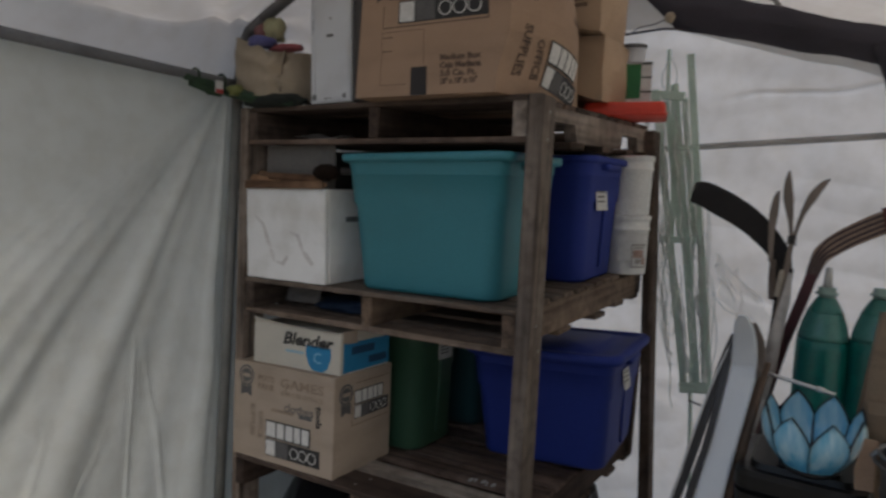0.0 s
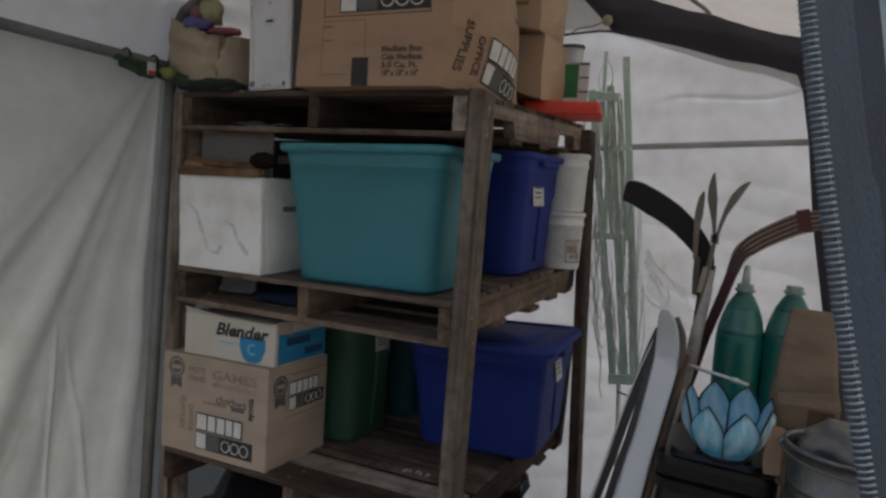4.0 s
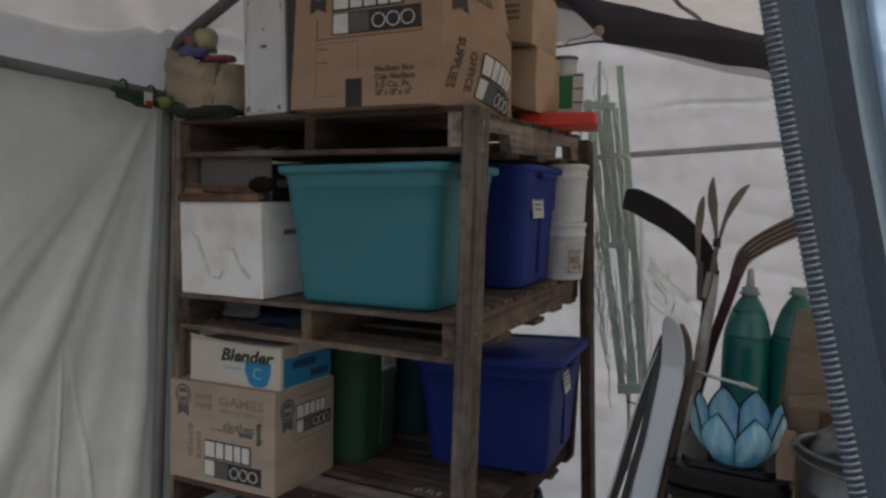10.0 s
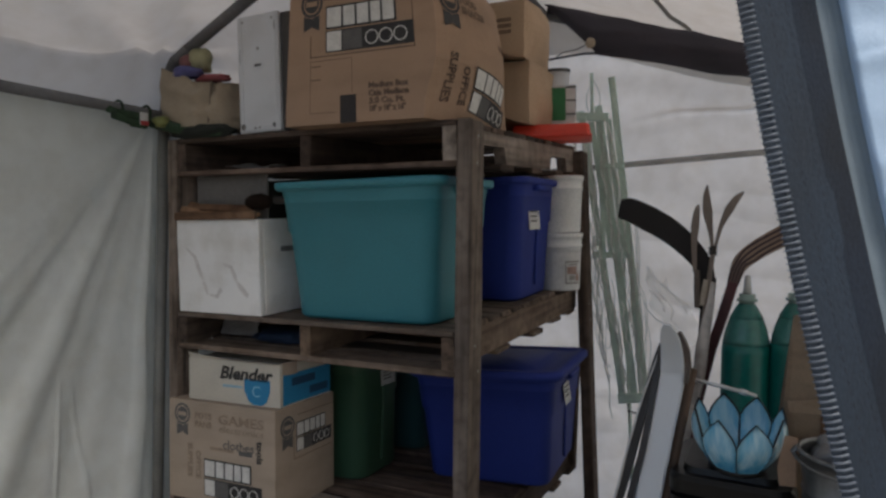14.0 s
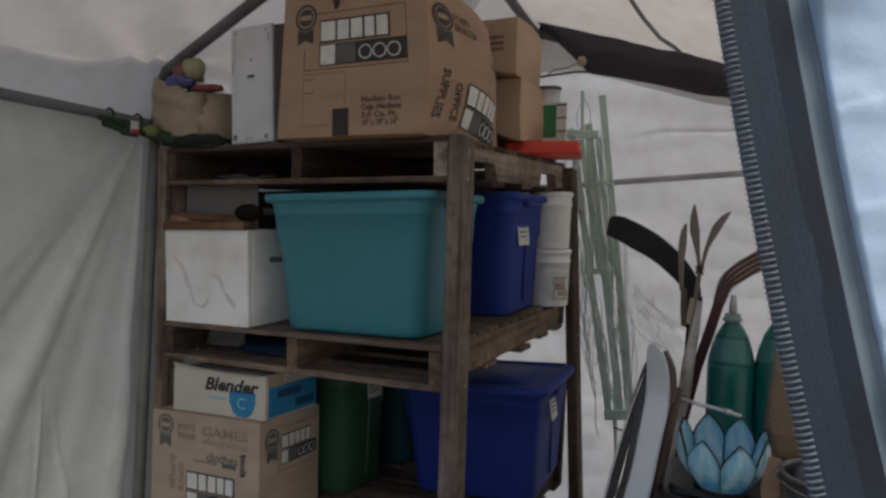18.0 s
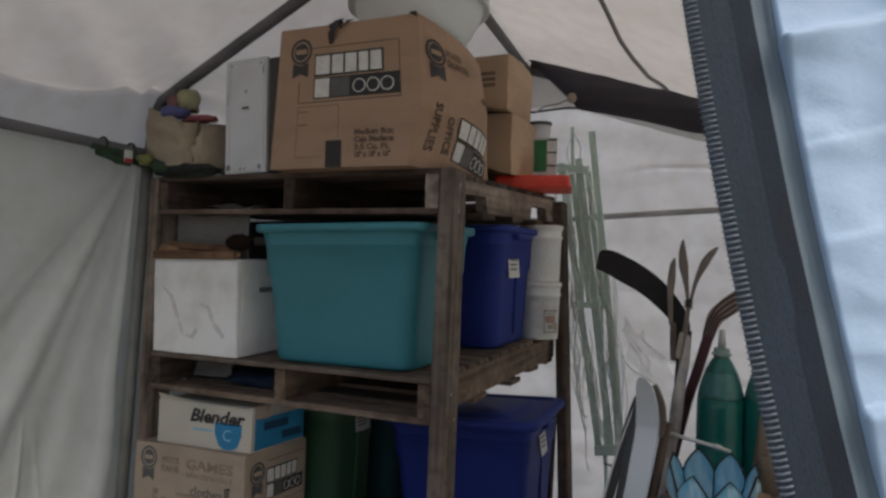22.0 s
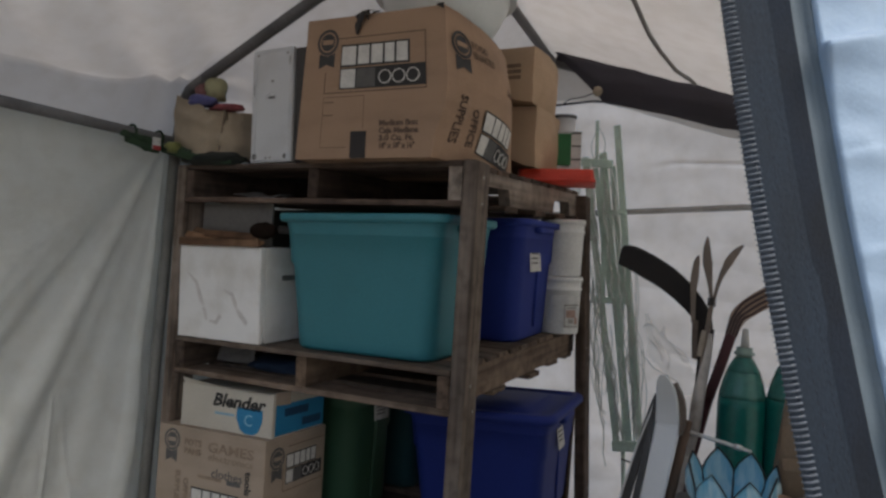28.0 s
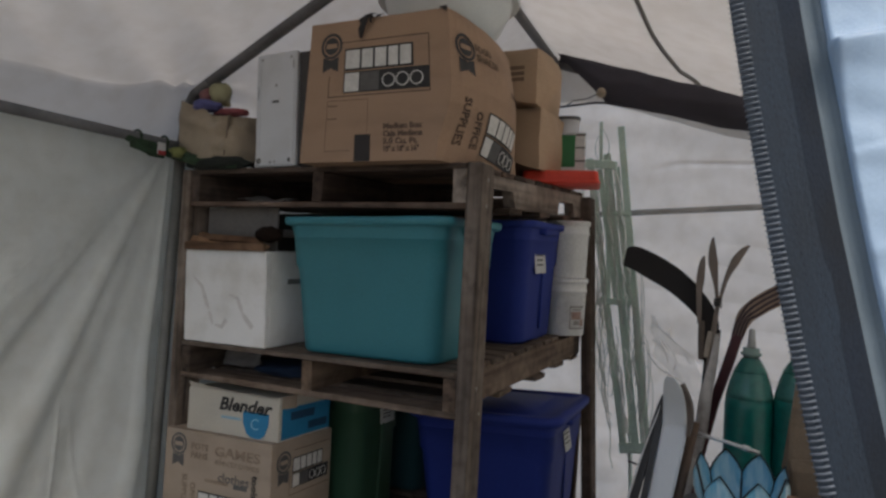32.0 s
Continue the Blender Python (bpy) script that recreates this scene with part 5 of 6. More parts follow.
part("shaft_tape", ribbon([(0.547, 0.752, 1.080), (0.541, 0.752, 1.035), (0.536, 0.752, 0.995)], [0.014, 0.017, 0.013], 0.003), surface("pale_bare_wood", (0.50, 0.43, 0.35), 0.7, 0.2, 20, 120, 0.1), hs, "pale bare wood patch")
hs2 = thing("hockey_stick", "wooden hockey stick with a striped blade and maroon shaft", "hockey stick")
bl = [(0.862, 0.70, 1.262), (0.82, 0.70, 1.252), (0.782, 0.70, 1.237), (0.713, 0.70, 1.196), (0.672, 0.70, 1.164), (0.650, 0.70, 1.140), (0.638, 0.70, 1.110), (0.629, 0.70, 1.076)]
part("blade", ribbon(bl, [0.05, 0.064, 0.064, 0.060, 0.056, 0.050, 0.040, 0.034], 0.012), M_STICKWOOD, hs2)
for off in (-0.021, -0.007, 0.007, 0.021):
    line = []
    for i in range(len(bl)):
        d = Vector(bl[min(i + 1, len(bl) - 1)]) - Vector(bl[max(i - 1, 0)])
        n = Vector((-d.z, 0, d.x)).normalized() * off * (1.0 if i < 5 else 0.65)
        line.append((bl[i][0] + n.x, 0.6932, bl[i][2] + n.z))
    part("stripe", ribbon(line, [0.0075] * len(line), 0.001), M_STRIPE, hs2)
part("tape_band", ribbon([(0.825, 0.70, 1.256), (0.79, 0.70, 1.248)], [0.071, 0.070], 0.0155), surface("red_brown_tape", (0.09, 0.025, 0.018), 0.7, 0.2, 20, 200, 0.2), hs2)
part("shaft", ribbon([(0.630, 0.70, 1.080), (0.605, 0.70, 0.983), (0.575, 0.70, 0.874), (0.551, 0.70, 0.76), (0.34, 0.70, FLOOR)], [0.032, 0.032, 0.031, 0.029, 0.029], 0.02), M_MAROON, hs2)

M_LEAF = surface("grey_brown_carved_wood", (0.235, 0.19, 0.16), 0.7, 0.25, 9, 90, 0.2, stretch=(1, 1, 0.3))
lf = thing("wooden_leaf_stake", "carved wooden leaf stake with three leaves", "ornament")
for pts, wid in (([(0.563, 0.775, 1.17), (0.556, 0.775, 1.23), (0.545, 0.772, 1.30), (0.541, 0.77, 1.35), (0.542, 0.77, 1.388)], [0.008, 0.014, 0.031, 0.022, 0.004]),
                 ([(0.567, 0.775, 1.17), (0.585, 0.775, 1.25), (0.61, 0.772, 1.31), (0.632, 0.77, 1.345), (0.65, 0.77, 1.364)], [0.008, 0.014, 0.027, 0.020, 0.004]),
                 ([(0.510, 0.775, 1.10), (0.506, 0.775, 1.19), (0.508, 0.772, 1.25), (0.512, 0.77, 1.30), (0.517, 0.77, 1.325)], [0.012, 0.018, 0.026, 0.020, 0.004])):
    part("leaf", ribbon(pts, wid, 0.006), M_LEAF, lf)
part("stem", ribbon([(0.565, 0.778, 1.18), (0.553, 0.775, 1.06), (0.54, 0.77, 0.9), (0.515, 0.76, 0.7), (0.41, 0.75, FLOOR)], [0.014, 0.016, 0.02, 0.022, 0.02], 0.012), M_LEAF, lf)
part("stem", ribbon([(0.518, 0.765, 1.11), (0.519, 0.765, 1.05), (0.521, 0.765, 0.985)], [0.018, 0.020, 0.016], 0.01), surface("dark_stem_wood", (0.145, 0.11, 0.088), 0.7, 0.3, 12, 90, 0.2), lf)
part("binding", tube([(0.563 + 0.011 * math.cos(a), 0.778 + 0.010 * math.sin(a), 1.160 + 0.0010 * i) for i, a in enumerate(k * 0.7 for k in range(30))], 0.0035, 5), M_BLACKTAPE, lf)
pl = wood("pale_stick_wood", (0.56, 0.545, 0.53), (0.40, 0.38, 0.36), along=(40, 40, 3))
ps = thing("wooden_paddle", "pale weathered wooden paddle leaning at the end wall", "paddle")
part("blade", ribbon([(0.577, 0.60, 1.085), (0.575, 0.60, 1.05), (0.570, 0.60, 1.0), (0.554, 0.60, 0.90), (0.546, 0.60, 0.806), (0.530, 0.60, 0.70)], [0.010, 0.016, 0.024, 0.036, 0.038, 0.028], 0.012), pl, ps)
part("shaft", ribbon([(0.530, 0.60, 0.705), (0.36, 0.60, FLOOR)], [0.027, 0.027], 0.02), pl, ps)
film_m, nt, nodes, links, b = node_mat("clear_plastic_film")
clear = nodes.new("ShaderNodeBsdfTransparent")
blend = nodes.new("ShaderNodeMixShader")
blend.inputs[0].default_value = 0.74
b.inputs["Base Color"].default_value, b.inputs["Roughness"].default_value = (0.8, 0.79, 0.77, 1), 0.2
links.new(b.outputs[0], blend.inputs[1])
links.new(clear.outputs[0], blend.inputs[2])
links.new(blend.outputs[0], nodes["Material Output"].inputs["Surface"])
wp = thing("plastic_sheet", "crumpled milky plastic sheet hanging by the end wall", "plastic sheet")
part("film", sheet(26, 26, lambda u, v: (0.30 + 0.13 * (1 - v) + (u - 0.5) * (0.13 + 0.05 * math.sin(5 * v)) + 0.010 * math.sin(14 * v), 1.312 - 0.028 * (1 - (2 * u - 1) ** 2) + 0.012 * fn_noise(u * 7, v * 9) + 0.008 * abs(fn_noise(u * 15, v * 13, 5)), 0.80 + 0.25 * v + 0.035 * math.sin(5 * u + 1))), film_m, wp, smooth=True)
M_FILM_EDGE = surface("grey_film_edge", (0.60, 0.60, 0.58), 0.4, 0.3, 30, 90, 0)
for pts in ([(0.268, 1.027), (0.285, 1.043), (0.309, 1.040), (0.335, 1.012), (0.369, 0.987), (0.41, 0.94), (0.441, 0.899)], [(0.264, 0.942), (0.280, 0.905), (0.319, 0.863), (0.36, 0.845), (0.424, 0.815)], [(0.285, 0.985), (0.315, 0.965), (0.345, 0.925), (0.352, 0.895)], [(0.37, 0.94), (0.385, 0.90), (0.375, 0.865)]):
    part("curled_edge", tube([(x, 1.285, z) for x, z in pts], 0.0022, 5), M_FILM_EDGE, wp, "curled edge of the film", smooth=True)

# bottles on a dark bench
M_BOTTLE = surface("teal_green_liquid_bottle", (0.004, 0.135, 0.118), 0.32, 0.15, 4, 60, 0.02)
M_BOTTLE_TOP = surface("clear_green_plastic", (0.058, 0.195, 0.172), 0.25, 0.12, 4, 60, 0.02)
M_BOTTLE_BAND = surface("dark_teal_plastic", (0.022, 0.15, 0.13), 0.3, 0.15, 4, 60, 0.02)
M_BOTTLE_NECK = surface("cloudy_neck_plastic", (0.21, 0.30, 0.27), 0.35, 0.12, 9, 60, 0.02)
M_BLACKP = surface("black_plastic", (0.008, 0.008, 0.008), 0.30, 0.3, 7, 120, 0.15, spec=0.28)
M_BLACK_DULL = surface("dull_black_plastic", (0.006, 0.0055, 0.0055), 0.9, 0.3, 7, 120, 0.15, spec=0.08)
M_BROWN = surface("dark_brown_plastic", (0.022, 0.015, 0.012), 0.5, 0.3, 7, 120, 0.15)


def bottle(m, label):
    t = thing("bottle", label, "bottle", m, "green bottles")
    r = 0.066
    part("body", lathe([(r * 0.86, 0), (r * 0.97, 0.006), (r, 0.02), (r, 0.10), (r * 0.985, 0.106), (r, 0.112), (r, 0.20), (r * 0.975, 0.226)], 32, closed=True), M_BOTTLE, t, smooth=True)
    part("shoulder", lathe([(r * 0.975, 0.2262), (r * 0.945, 0.240), (r * 0.84, 0.272), (r * 0.66, 0.306), (r * 0.46, 0.33), (0.021, 0.343)], 32, closed=True), M_BOTTLE_TOP, t, smooth=True)
    part("shoulder_band", lathe([(r * 0.70, 0.302), (r * 0.668, 0.3065), (r * 0.47, 0.3305), (0.022, 0.344)], 32), M_BOTTLE_BAND, t, smooth=True)
    part("neck", lathe([(0.021, 0.343), (0.021, 0.350), (0.028, 0.351), (0.028, 0.358), (0.022, 0.359), (0.022, 0.372)], 24, closed=True), M_BOTTLE_NECK, t, smooth=True)
    return t


bt = bottle(pose(0.672, 0.60, 0.682), "large green bottle, clear above its filling")
part("nozzle", lathe([(0.012, 0.372), (0.010, 0.40), (0.008, 0.425), (0.004, 0.428)], 14, closed=True), surface("cloudy_nozzle_plastic", (0.42, 0.41, 0.39), 0.4, 0.12, 9, 60, 0.02), bt, "pale pouring nozzle", smooth=True)
bottle(pose(0.800, 0.60, 0.692), "large green bottle behind a piece of cardboard")


def bin_(name, label, x0, x1, y0, y1, h, m1, m2, category="bin"):
    t = thing(name, label, category, pose((x0 + x1) / 2, (y0 + y1) / 2, FLOOR))
    w, d, h = x1 - x0, y1 - y0, h - FLOOR
    part("body", loft([(w - 0.05, d - 0.05, 0.03, 0), (w - 0.025, d - 0.025, 0.03, h - 0.085)], cap1=True), m2, t, smooth=False)
    part("rim", loft([(w - 0.02, d - 0.02, 0.03, h - 0.085), (w - 0.004, d - 0.004, 0.035, h - 0.08), (w - 0.004, d - 0.004, 0.035, h - 0.06), (w - 0.02, d - 0.02, 0.03, h - 0.055)], cap1=True), m1, t)
    part("lid", loft([(w - 0.012, d - 0.012, 0.03, h - 0.054), (w, d, 0.035, h - 0.048), (w, d, 0.035, h - 0.022), (w - 0.016, d - 0.016, 0.03, h - 0.012), (w - 0.05, d - 0.05, 0.03, h - 0.012), (w - 0.058, d - 0.058, 0.03, h)], cap0=True, cap1=True), m1, t)
    return t


bin_("storage_bin", "black plastic bin that carries the glass lotus", 0.545, 0.785, -0.092, 0.18, 0.747, M_BLACKP, M_BROWN)
bin_("storage_bin", "dark bin under the green bottles", 0.57, 0.92, 0.46, 0.76, 0.68, M_BLACK_DULL, M_BLACK_DULL)
bin_("storage_bin", "low dark bin under the metal bucket", 0.795, 1.05, -0.24, 0.04, 0.632, M_BLACKP, M_BROWN)

# blue glass lotus
m, nt, nodes, links, b = node_mat("streaked_blue_glass")
st = noise_tex(nodes, links, 1.0, 4, (38, 38, 7))
r_ = ramp(nodes, [(0.30, (0.03, 0.30, 0.62)), (0.5, (0.17, 0.50, 0.72)), (0.70, (0.50, 0.74, 0.84))])
links.new(st, r_.inputs[0])
links.new(r_.outputs[0], b.inputs["Base Color"])
b.inputs["Roughness"].default_value, b.inputs["Coat Weight"].default_value = 0.2, 0.4
M_GLASS_BLUE = m
M_LEAD = surface("dark_lead_came", (0.03, 0.03, 0.032), 0.5, 0.2, 40, 200, 0.1, 0.5)
lotus = thing("glass_lotus", "blue stained glass lotus candle holder with dark seams", "candle holder", pose(0.675, -0.02, 0.7475, 6.5, 0, 0))


def petal(tall, half, r0, r1):
    rows = ((0.0, 0.42), (0.12, 0.72), (0.3, 0.95), (0.45, 1.0), (0.6, 0.93), (0.74, 0.72), (0.87, 0.40), (1.0, 0.0))
    out = []
    for v, wv in rows:
        r = r0 + (r1 - r0) * math.sin(min(1.0, v * 1.6) * math.pi / 2)
        out.append((v * tall, r - 0.006 * max(0, v - 0.7), min(half * wv, r * 0.41) if v > 0.45 else r * 0.40))
    return out


def petal_bm(rows, thick):
    bm = bmesh.new()
    n = 6
    rings = []
    for z, r, hw in rows:
        for s in (0, 1):
            rr_ = r + (thick if s else 0)
            rings.append([bm.verts.new((rr_ * math.cos(hw * (2 * k / n - 1) / max(rr_, 0.02)), rr_ * math.sin(hw * (2 * k / n - 1) / max(rr_, 0.02)), z)) for k in range(n + 1)])
    ins, outs = rings[0::2], rings[1::2]
    for lay, flip in ((ins, True), (outs, False)):
        for a, c in zip(lay, lay[1:]):
            for k in range(n):
                q = (a[k], a[k + 1], c[k + 1], c[k])
                bm.faces.new(q[::-1] if flip else q)
    for a, c, e, g in zip(ins, ins[1:], outs, outs[1:]):
        bm.faces.new((a[0], e[0], g[0], c[0])[::-1])
        bm.faces.new((a[n], e[n], g[n], c[n]))
    bmesh.ops.remove_doubles(bm, verts=bm.verts, dist=0.00005)
    return bm


for ring, (tall, half, r0, r1, turn, z0) in enumerate(((0.118, 0.0362, 0.050, 0.088, 22.5, 0.010),)):
    rows_ = petal(tall, half, r0, r1)
    for k in range(8):
        pt = part("petal", petal_bm(rows_, 0.003), M_GLASS_BLUE, lotus, smooth=True)
        pt.matrix_basis = pose(0, 0, z0, 0, 0, 45 * k + turn - 90)
        edge = [(rr_ * math.cos(s * hw / rr_), rr_ * math.sin(s * hw / rr_), z) for s in (-1, 1) for z, rr_, hw in (rows_ if s < 0 else rows_[::-1])]
        part("seam", tube([(x * 1.012, y * 1.012, z) for x, y, z in edge], 0.0022, 5), M_LEAD, pt, "dark lead seam")
part("base_ring", lathe([(0.05, 0), (0.055, 0.003), (0.056, 0.012), (0.05, 0.016)], 24, closed=True), M_LEAD, lotus, smooth=True)

# white board with dark rails, wooden stick with a metal rod
M_WBOARD = surface("white_painted_board", (0.70, 0.73, 0.77), 0.35, 0.03, 2, 300, 0.01, grain=0.03)
M_RAIL = surface("black_painted_rail", (0.035, 0.037, 0.044), 0.35, 0.5, 8, 90, 0.05)
M_ROD = surface("bright_steel_rod", (0.6, 0.61, 0.62), 0.35, 0.15, 20, 200, 0, 0.7)
st = thing("folding_stand", "folded white stand with rounded top and dark metal rails", "folding stand")
part("board", ribbon([(0.546, -0.158, 1.056), (0.546, -0.146, 1.044), (0.547, -0.118, 1.022), (0.547, -0.086, 0.990), (0.546, -0.060, 0.95), (0.544, -0.05, 0.915), (0.517, -0.05, 0.76), (0.492, -0.05, 0.59), (0.375, -0.05, FLOOR)], [0.012, 0.026, 0.037, 0.044, 0.048, 0.050, 0.054, 0.054, 0.054], 0.012), M_WBOARD, st)
part("rail", ribbon([(0.521, -0.040, 0.995), (0.503, -0.035, 0.93), (0.468, -0.04, 0.77), (0.424, -0.04, 0.59), (0.21, -0.04, FLOOR)], [0.011, 0.016, 0.019, 0.021, 0.021], 0.016), M_RAIL, st)
part("rail", ribbon([(0.524, -0.050, 0.99), (0.5125, -0.045, 0.93), (0.49, -0.055, 0.77), (0.452, -0.05, 0.59), (0.29, -0.05, FLOOR)], [0.010, 0.013, 0.015, 0.016, 0.017], 0.02), M_RAIL, st)
# Bright ribbon stands in for the highlight line along the dark rails.
part("rail_edge", ribbon([(0.516, -0.050, 0.975), (0.486, -0.05, 0.88), (0.458, -0.052, 0.77), (0.418, -0.052, 0.59), (0.22, -0.052, FLOOR)], [0.003, 0.004, 0.005, 0.005, 0.005], 0.004), M_ROD, st, "bright line put in as the rail's highlight")
part("top_cap", ribbon([(0.556, -0.046, 1.025), (0.571, -0.048, 0.99), (0.576, -0.05, 0.95), (0.573, -0.05, 0.92)], [0.010, 0.015, 0.014, 0.008], 0.022), surface("worn_brown_edge", (0.10, 0.075, 0.06), 0.5, 0.3, 12, 120, 0.1), st)
stk = thing("garden_tool", "garden tool with a brown wooden handle and metal rod", "garden tool")
part("handle", tube([(0.582, -0.02, 0.945), (0.553, -0.03, 0.76), (0.527, -0.03, 0.59), (0.42, -0.03, FLOOR)], 0.0105, 10), surface("dark_handle_wood", (0.10, 0.06, 0.04), 0.6, 0.3, 9, 120, 0.1), stk, smooth=True)
part("metal_rod", tube([(0.562, 0.0, 0.921), (0.64, 0.0, 0.909), (0.708, 0.0, 0.897)], 0.0042, 8), M_ROD, stk, smooth=True)
part("rod_collar", tube([(0.675, 0.0, 0.9035), (0.690, 0.0, 0.9005)], 0.0062, 8), M_ROD, stk, smooth=True)

# cardboard and galvanised bucket
M_CARD_DULL = surface("dull_cardboard", (0.255, 0.19, 0.135), 0.8, 0.3, 6, 160, 0.12, stretch=(1, 1, 3), spec=0.25)
cd = thing("cardboard_piece", "folded brown cardboard leaning behind the bucket", "cardboard", pose(0.782, 0.15, 0.0))
part("panel", ribbon([(0.040, 0.0, 1.055), (0.040, 0.0, 0.98), (0.045, -0.01, 0.80), (0.05, -0.02, 0.66), (0.05, -0.03, FLOOR)], [0.085, 0.105, 0.135, 0.150, 0.155], 0.008), M_CARD_DULL, cd)
part("side_flap", sheet(4, 10, lambda u, v: (-0.004 - 0.034 * (1 - v) - 0.012 * u * (1 - v), 0.004 + 0.05 * u, 0.62 + 0.43 * v)), M_CARD_DULL, cd)
part("fold_flap", ribbon([(0.045, -0.016, 0.872), (0.05, -0.03, 0.845), (0.05, -0.030, 0.79)], [0.12, 0.12, 0.115], 0.004), M_CARD_DULL, cd)
part("front_strip", ribbon([(-0.012, -0.232, 0.845), (-0.014, -0.234, 0.82), (-0.018, -0.236, 0.785), (-0.016, -0.238, 0.75)], [0.022, 0.028, 0.034, 0.030], 0.004), M_CARD, cd, "torn cardboard strip")
part("tape_patch", ribbon([(0.075, -0.034, 0.84), (0.075, -0.034, 0.80)], [0.05, 0.05], 0.002), M_SCRAP, cd, "brown tape patch")
M_ZINC = surface("galvanised_steel", (0.22, 0.23, 0.24), 0.42, 0.3, 14, 60, 0.08, 0.9)
bk = thing("bucket", "galvanised steel bucket holding a grey plastic bag", "bucket", pose(0.880, -0.10, 0.633))
R0, R1, HB = 0.076, 0.098, 0.20
prof = [(R0, 0.0)]
for z in (0.012, 0.098, 0.102, 0.106, 0.110, 0.114, 0.120, 0.124, 0.128, 0.132, 0.180, 0.192):
    r = R0 + (R1 - R0) * z / HB
    prof.append((r + (0.0035 if z in (0.102, 0.106, 0.110, 0.124, 0.128) else 0), z))
prof += [(R1 + 0.004, 0.196), (R1 + 0.005, 0.201), (R1 - 0.001, 0.203), (R1 - 0.003, 0.196), (R0, 0.02)]
part("pail_body", lathe(prof, 40, closed=True), M_ZINC, bk, smooth=True)
part("bail", tube([(-(R1 + 0.008) * math.cos(a), -(R1 + 0.02) * math.sin(a) * 0.95, 0.190 - 0.010 * math.sin(a)) for a in (math.pi * i / 20 for i in range(21))], 0.0025, 6), M_ZINC, bk, smooth=True)
part("bail_ear", tube([(-R1 - 0.002, 0, 0.178), (-R1 - 0.010, 0, 0.190), (-R1 - 0.002, 0, 0.201)], 0.005, 6), M_ZINC, bk)
crumple("plastic_bag", "crumpled grey plastic bag in the bucket", "plastic bag", pose(0.880, -0.095, 0.822), 0.076, 0.076, 0.05, surface("grey_film", (0.15, 0.15, 0.155), 0.35, 0.2, 14, 60, 0.3), 44, 4, 0.3)

# ---- the door flap with its zip, close to the eye ----
def zip_x(z):
    k = min(1.42, max(1.05, z))
    return 0.19515 * k * k - 0.69898 * k + 1.28494 + (0.3903 * k - 0.69898) * (z - k)


def zip_y(z):
    return -1.22 - (1.911 - z) * 0.037


flap = thing("door_flap", "pale blue white door tarp with a dark zip edge", "door flap", kind="structure")
M_ZIPTAPE = surface("slate_zip_tape", (0.018, 0.030, 0.047), 0.75, 0.35, 45, 1500, 0.12, stretch=(1, 1, 0.35), grain=0.25)
M_ZIPSEAM = surface("dark_slate_binding", (0.010, 0.017, 0.030), 0.8, 0.45, 60, 1500, 0.12, stretch=(1, 1, 0.4), grain=0.25)
M_STITCH = surface("dark_slate_thread", (0.027, 0.033, 0.046), 0.8, 0.2, 40, 200, 0)
M_HEM = tarp("grey_blue_hem", (0.165, 0.208, 0.24), (0.8, 0.9, 1.0), 0.12, 900.0, 0.5, 0.6, 60.0)
M_TEETH = surface("grey_zip_teeth", (0.135, 0.155, 0.185), 0.5, 0.2, 60, 300, 0.1)
DIRX, DIRY = 0.955, 0.295


def strip(s0, s1, lift0, lift1, nu, wav=0.0):
    def fn(u, v):
        z = v * 2.05
        s = s0 + (s1 - s0) * u
        w = wav * (fn_noise(s * 60, z * 9) + 0.8 * fn_noise(s * 30, z * 31, 4))
        return (zip_x(z) + s * DIRX + w, zip_y(z) + s * DIRY - (lift0 + (lift1 - lift0) * u) + w, z)
    return sheet(nu, 90, fn)


part("coil_tape", strip(0.0004, 0.0045, -0.0006, -0.0006, 1), M_ZIPTAPE, flap, smooth=True)
part("zip_tape", strip(0.0045, 0.0180, 0.0, 0.0009, 3), M_ZIPTAPE, flap, "dark slate zip tape", smooth=True)
part("binding", strip(0.0165, 0.0238, 0.0009, 0.0014, 3, 0.0005), M_ZIPSEAM, flap, "dark stitched binding", smooth=True)
part("binding_back", strip(0.0172, 0.0242, 0.0002, 0.0004, 1), M_ZIPSEAM, flap, smooth=True)
teeth = bmesh.new()
z = 0.9
while z < 2.02:
    x, y = zip_x(z), zip_y(z)
    tube([(x + 0.0001, y - 0.0006, z - 0.0003), (x + 0.0008, y - 0.0014, z - 0.0002), (x + 0.0028, y - 0.0016, z + 0.0003), (x + 0.0048, y - 0.0004, z + 0.0009)], 0.0005, 5, teeth, radii=[0.00026, 0.00036, 0.00038, 0.00044])
    z += 0.0020
tg = part("zip_teeth", teeth, M_TEETH, flap, "fine grey coil zip teeth", smooth=True)
tg["kind"] = "stuff"
stitch = bmesh.new()
z = 0.9
while z < 2.02:
    for s, lift in ((0.0102, 0.0004), (0.0150, 0.0007)):
        x, y = zip_x(z) + s * DIRX, zip_y(z) + s * DIRY - lift
        tube([(x, y + 0.0002, z), (x - 0.0007, y + 0.0002, z + 0.0016)], 0.00034, 4, stitch)
    z += 0.0034
part("stitching", stitch, M_STITCH, flap)["kind"] = "stuff"


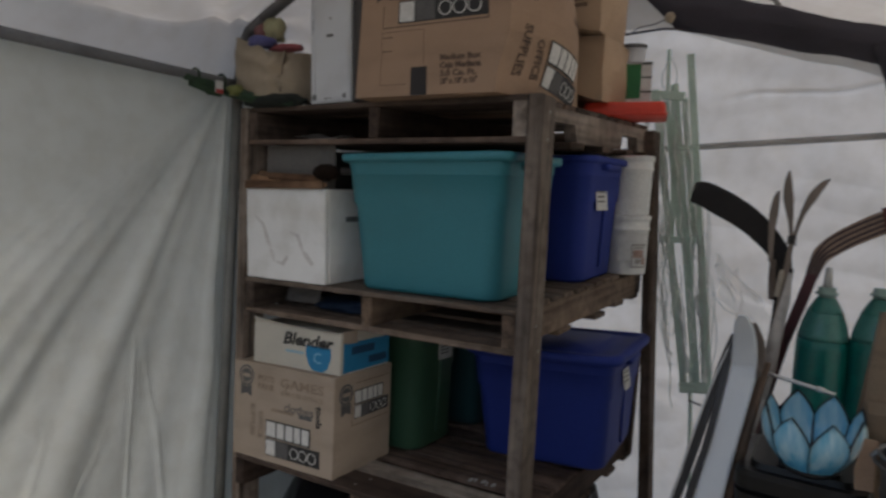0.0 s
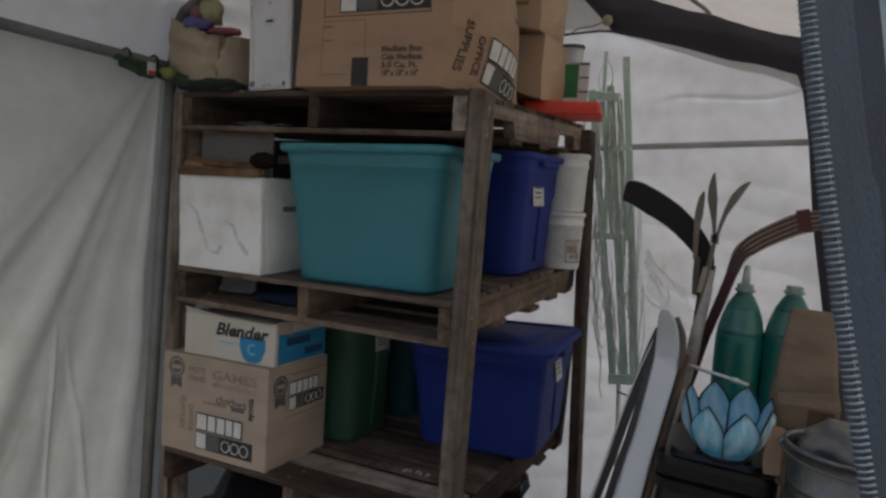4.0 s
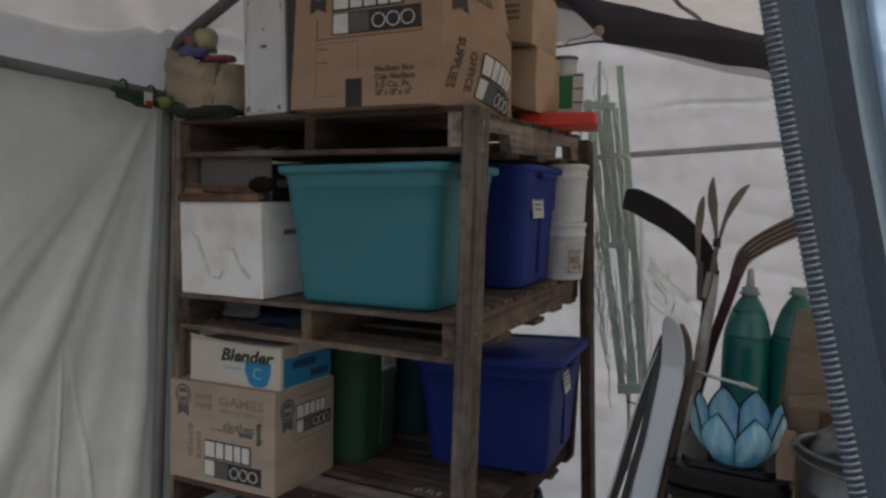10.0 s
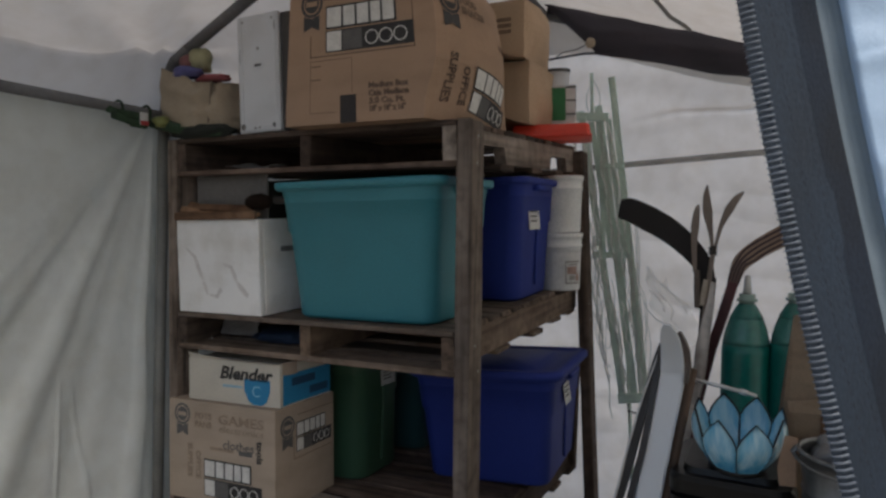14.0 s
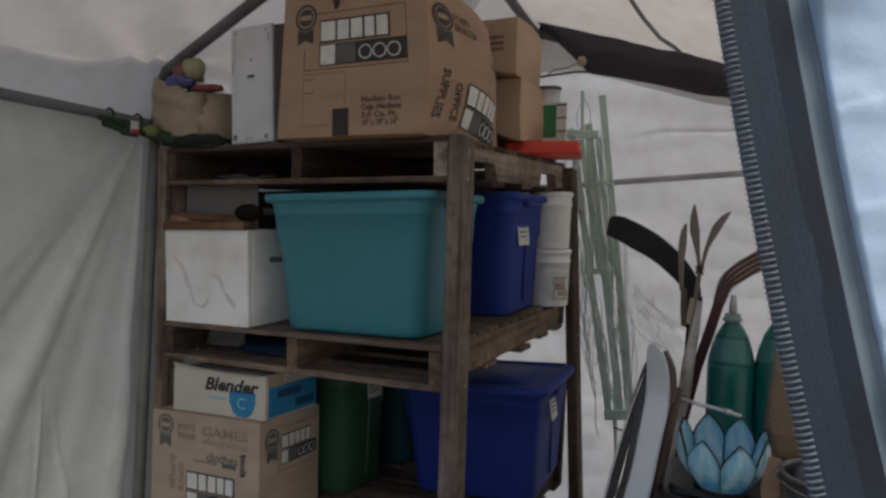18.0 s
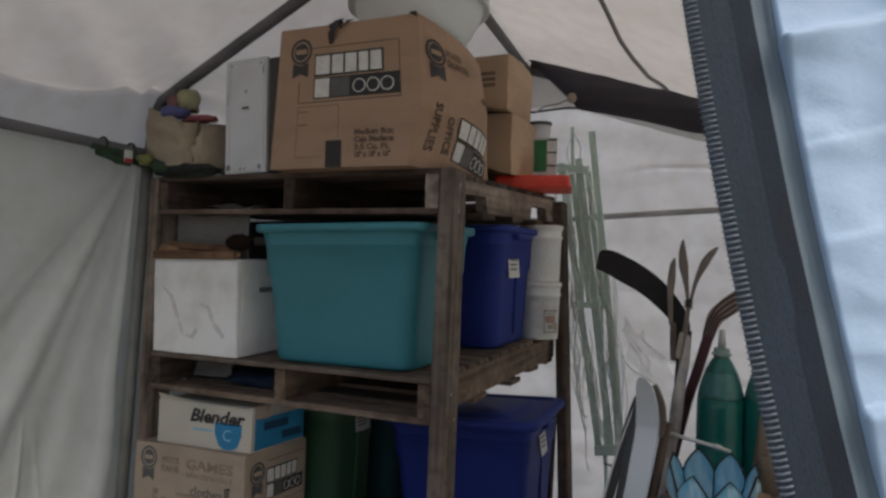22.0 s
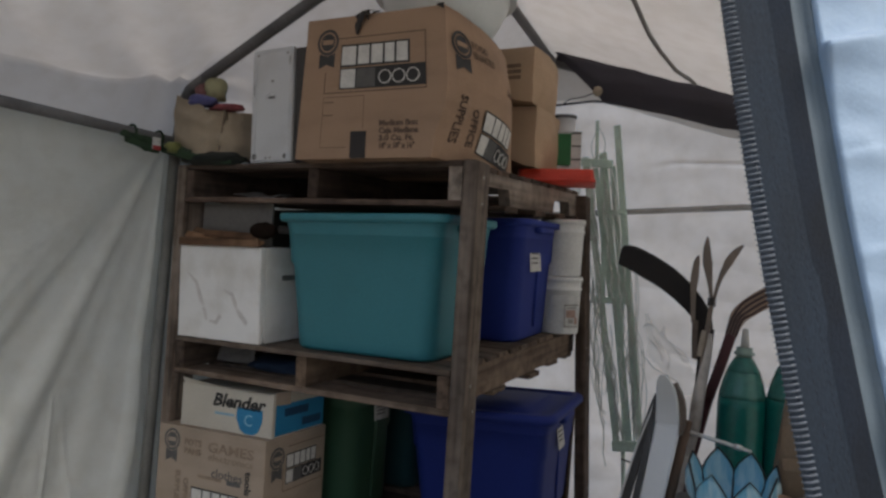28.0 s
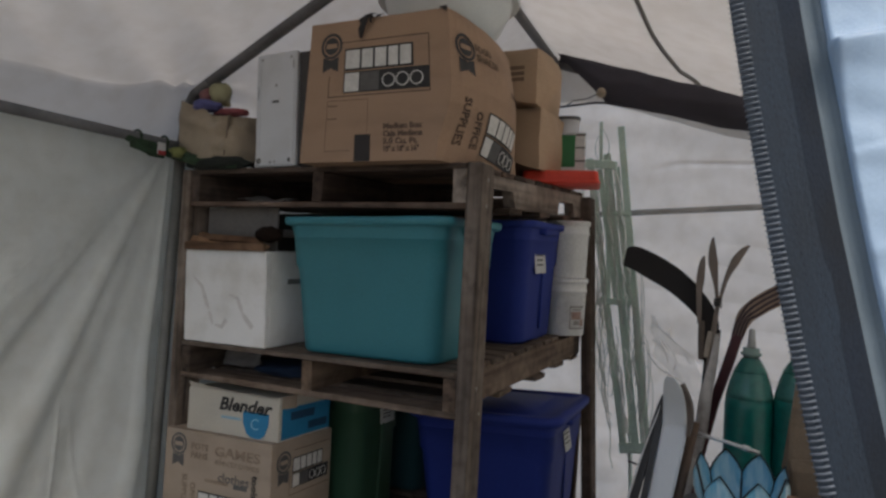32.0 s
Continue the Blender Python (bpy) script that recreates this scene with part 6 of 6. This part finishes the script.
def hem_z(v):
    """Height along the flap, closest rows at eye height."""
    return 1.05 * v / 0.15 if v < 0.15 else 1.05 + 0.40 * (v - 0.15) / 0.7 if v < 0.85 else 1.45 + 0.6 * (v - 0.85) / 0.15


def hem(u, v):
    z = hem_z(v)
    s = 0.0236 + (0.0072 + 0.0004 * math.sin(z * 31)) * u
    w = 0.0006 * fn_noise(s * 160, z * 34) + 0.0005 * fn_noise(s * 50, z * 12, 3)
    return (zip_x(z) + s * DIRX, zip_y(z) + s * DIRY - 0.0008 + 0.0030 * math.sin(math.pi * min(1.0, u * 1.15)) ** 2 * u + w, z)


part("hem", sheet(10, 200, hem), M_HEM, flap, "folded grey blue hem", smooth=True)


def pinch(s, z, zc, high):
    """A gather that opens below a short sharp crease at the hem."""
    d = z - zc - 0.25 * (s - 0.030)
    if d > 0 or s < 0.0292:
        return 0.0
    return high * soft(s, 0.0292, 0.0335) * math.exp(-(s - 0.030) / 0.05) * (1 - math.exp(d / 0.0013)) * math.exp(d / (0.010 + 0.2 * (s - 0.0292)))


def panel(u, v):
    z = hem_z(v)
    s = 0.0294 + (0.12 * u + 0.88 * u ** 2.5) * (1.45 - zip_x(z))
    edge = soft(s, 0.0292, 0.0318)
    far = soft(s, 0.034, 0.07)
    fold = 0.0040 * math.sin(s * 95 + 2.0 * z + 1.5 * fn_noise(s * 6, z * 3)) * far + 0.012 * math.sin(s * 26 + 1.0 * z) * soft(s, 0.05, 0.16) + 0.0030 * fn_noise(s * 28, z * 22) * far
    fold += 0.0022 * abs(fn_noise(s * 16 + 2, z * 46, 12)) * edge + 0.0009 * fn_noise(s * 60, z * 90, 5) * edge
    fold -= pinch(s, z, 1.338, 0.0130) + pinch(s, z, 1.214, 0.0080) + pinch(s, z, 1.300, 0.0018) + pinch(s, z, 1.268, 0.0014) + pinch(s, z, 1.19, 0.0020)
    return (zip_x(z) + s * DIRX, zip_y(z) + s * DIRY + 0.002 - 0.0062 * edge + fold, z)


part("flap_sheet", sheet(110, 460, panel), M_FLAP, flap, smooth=True)
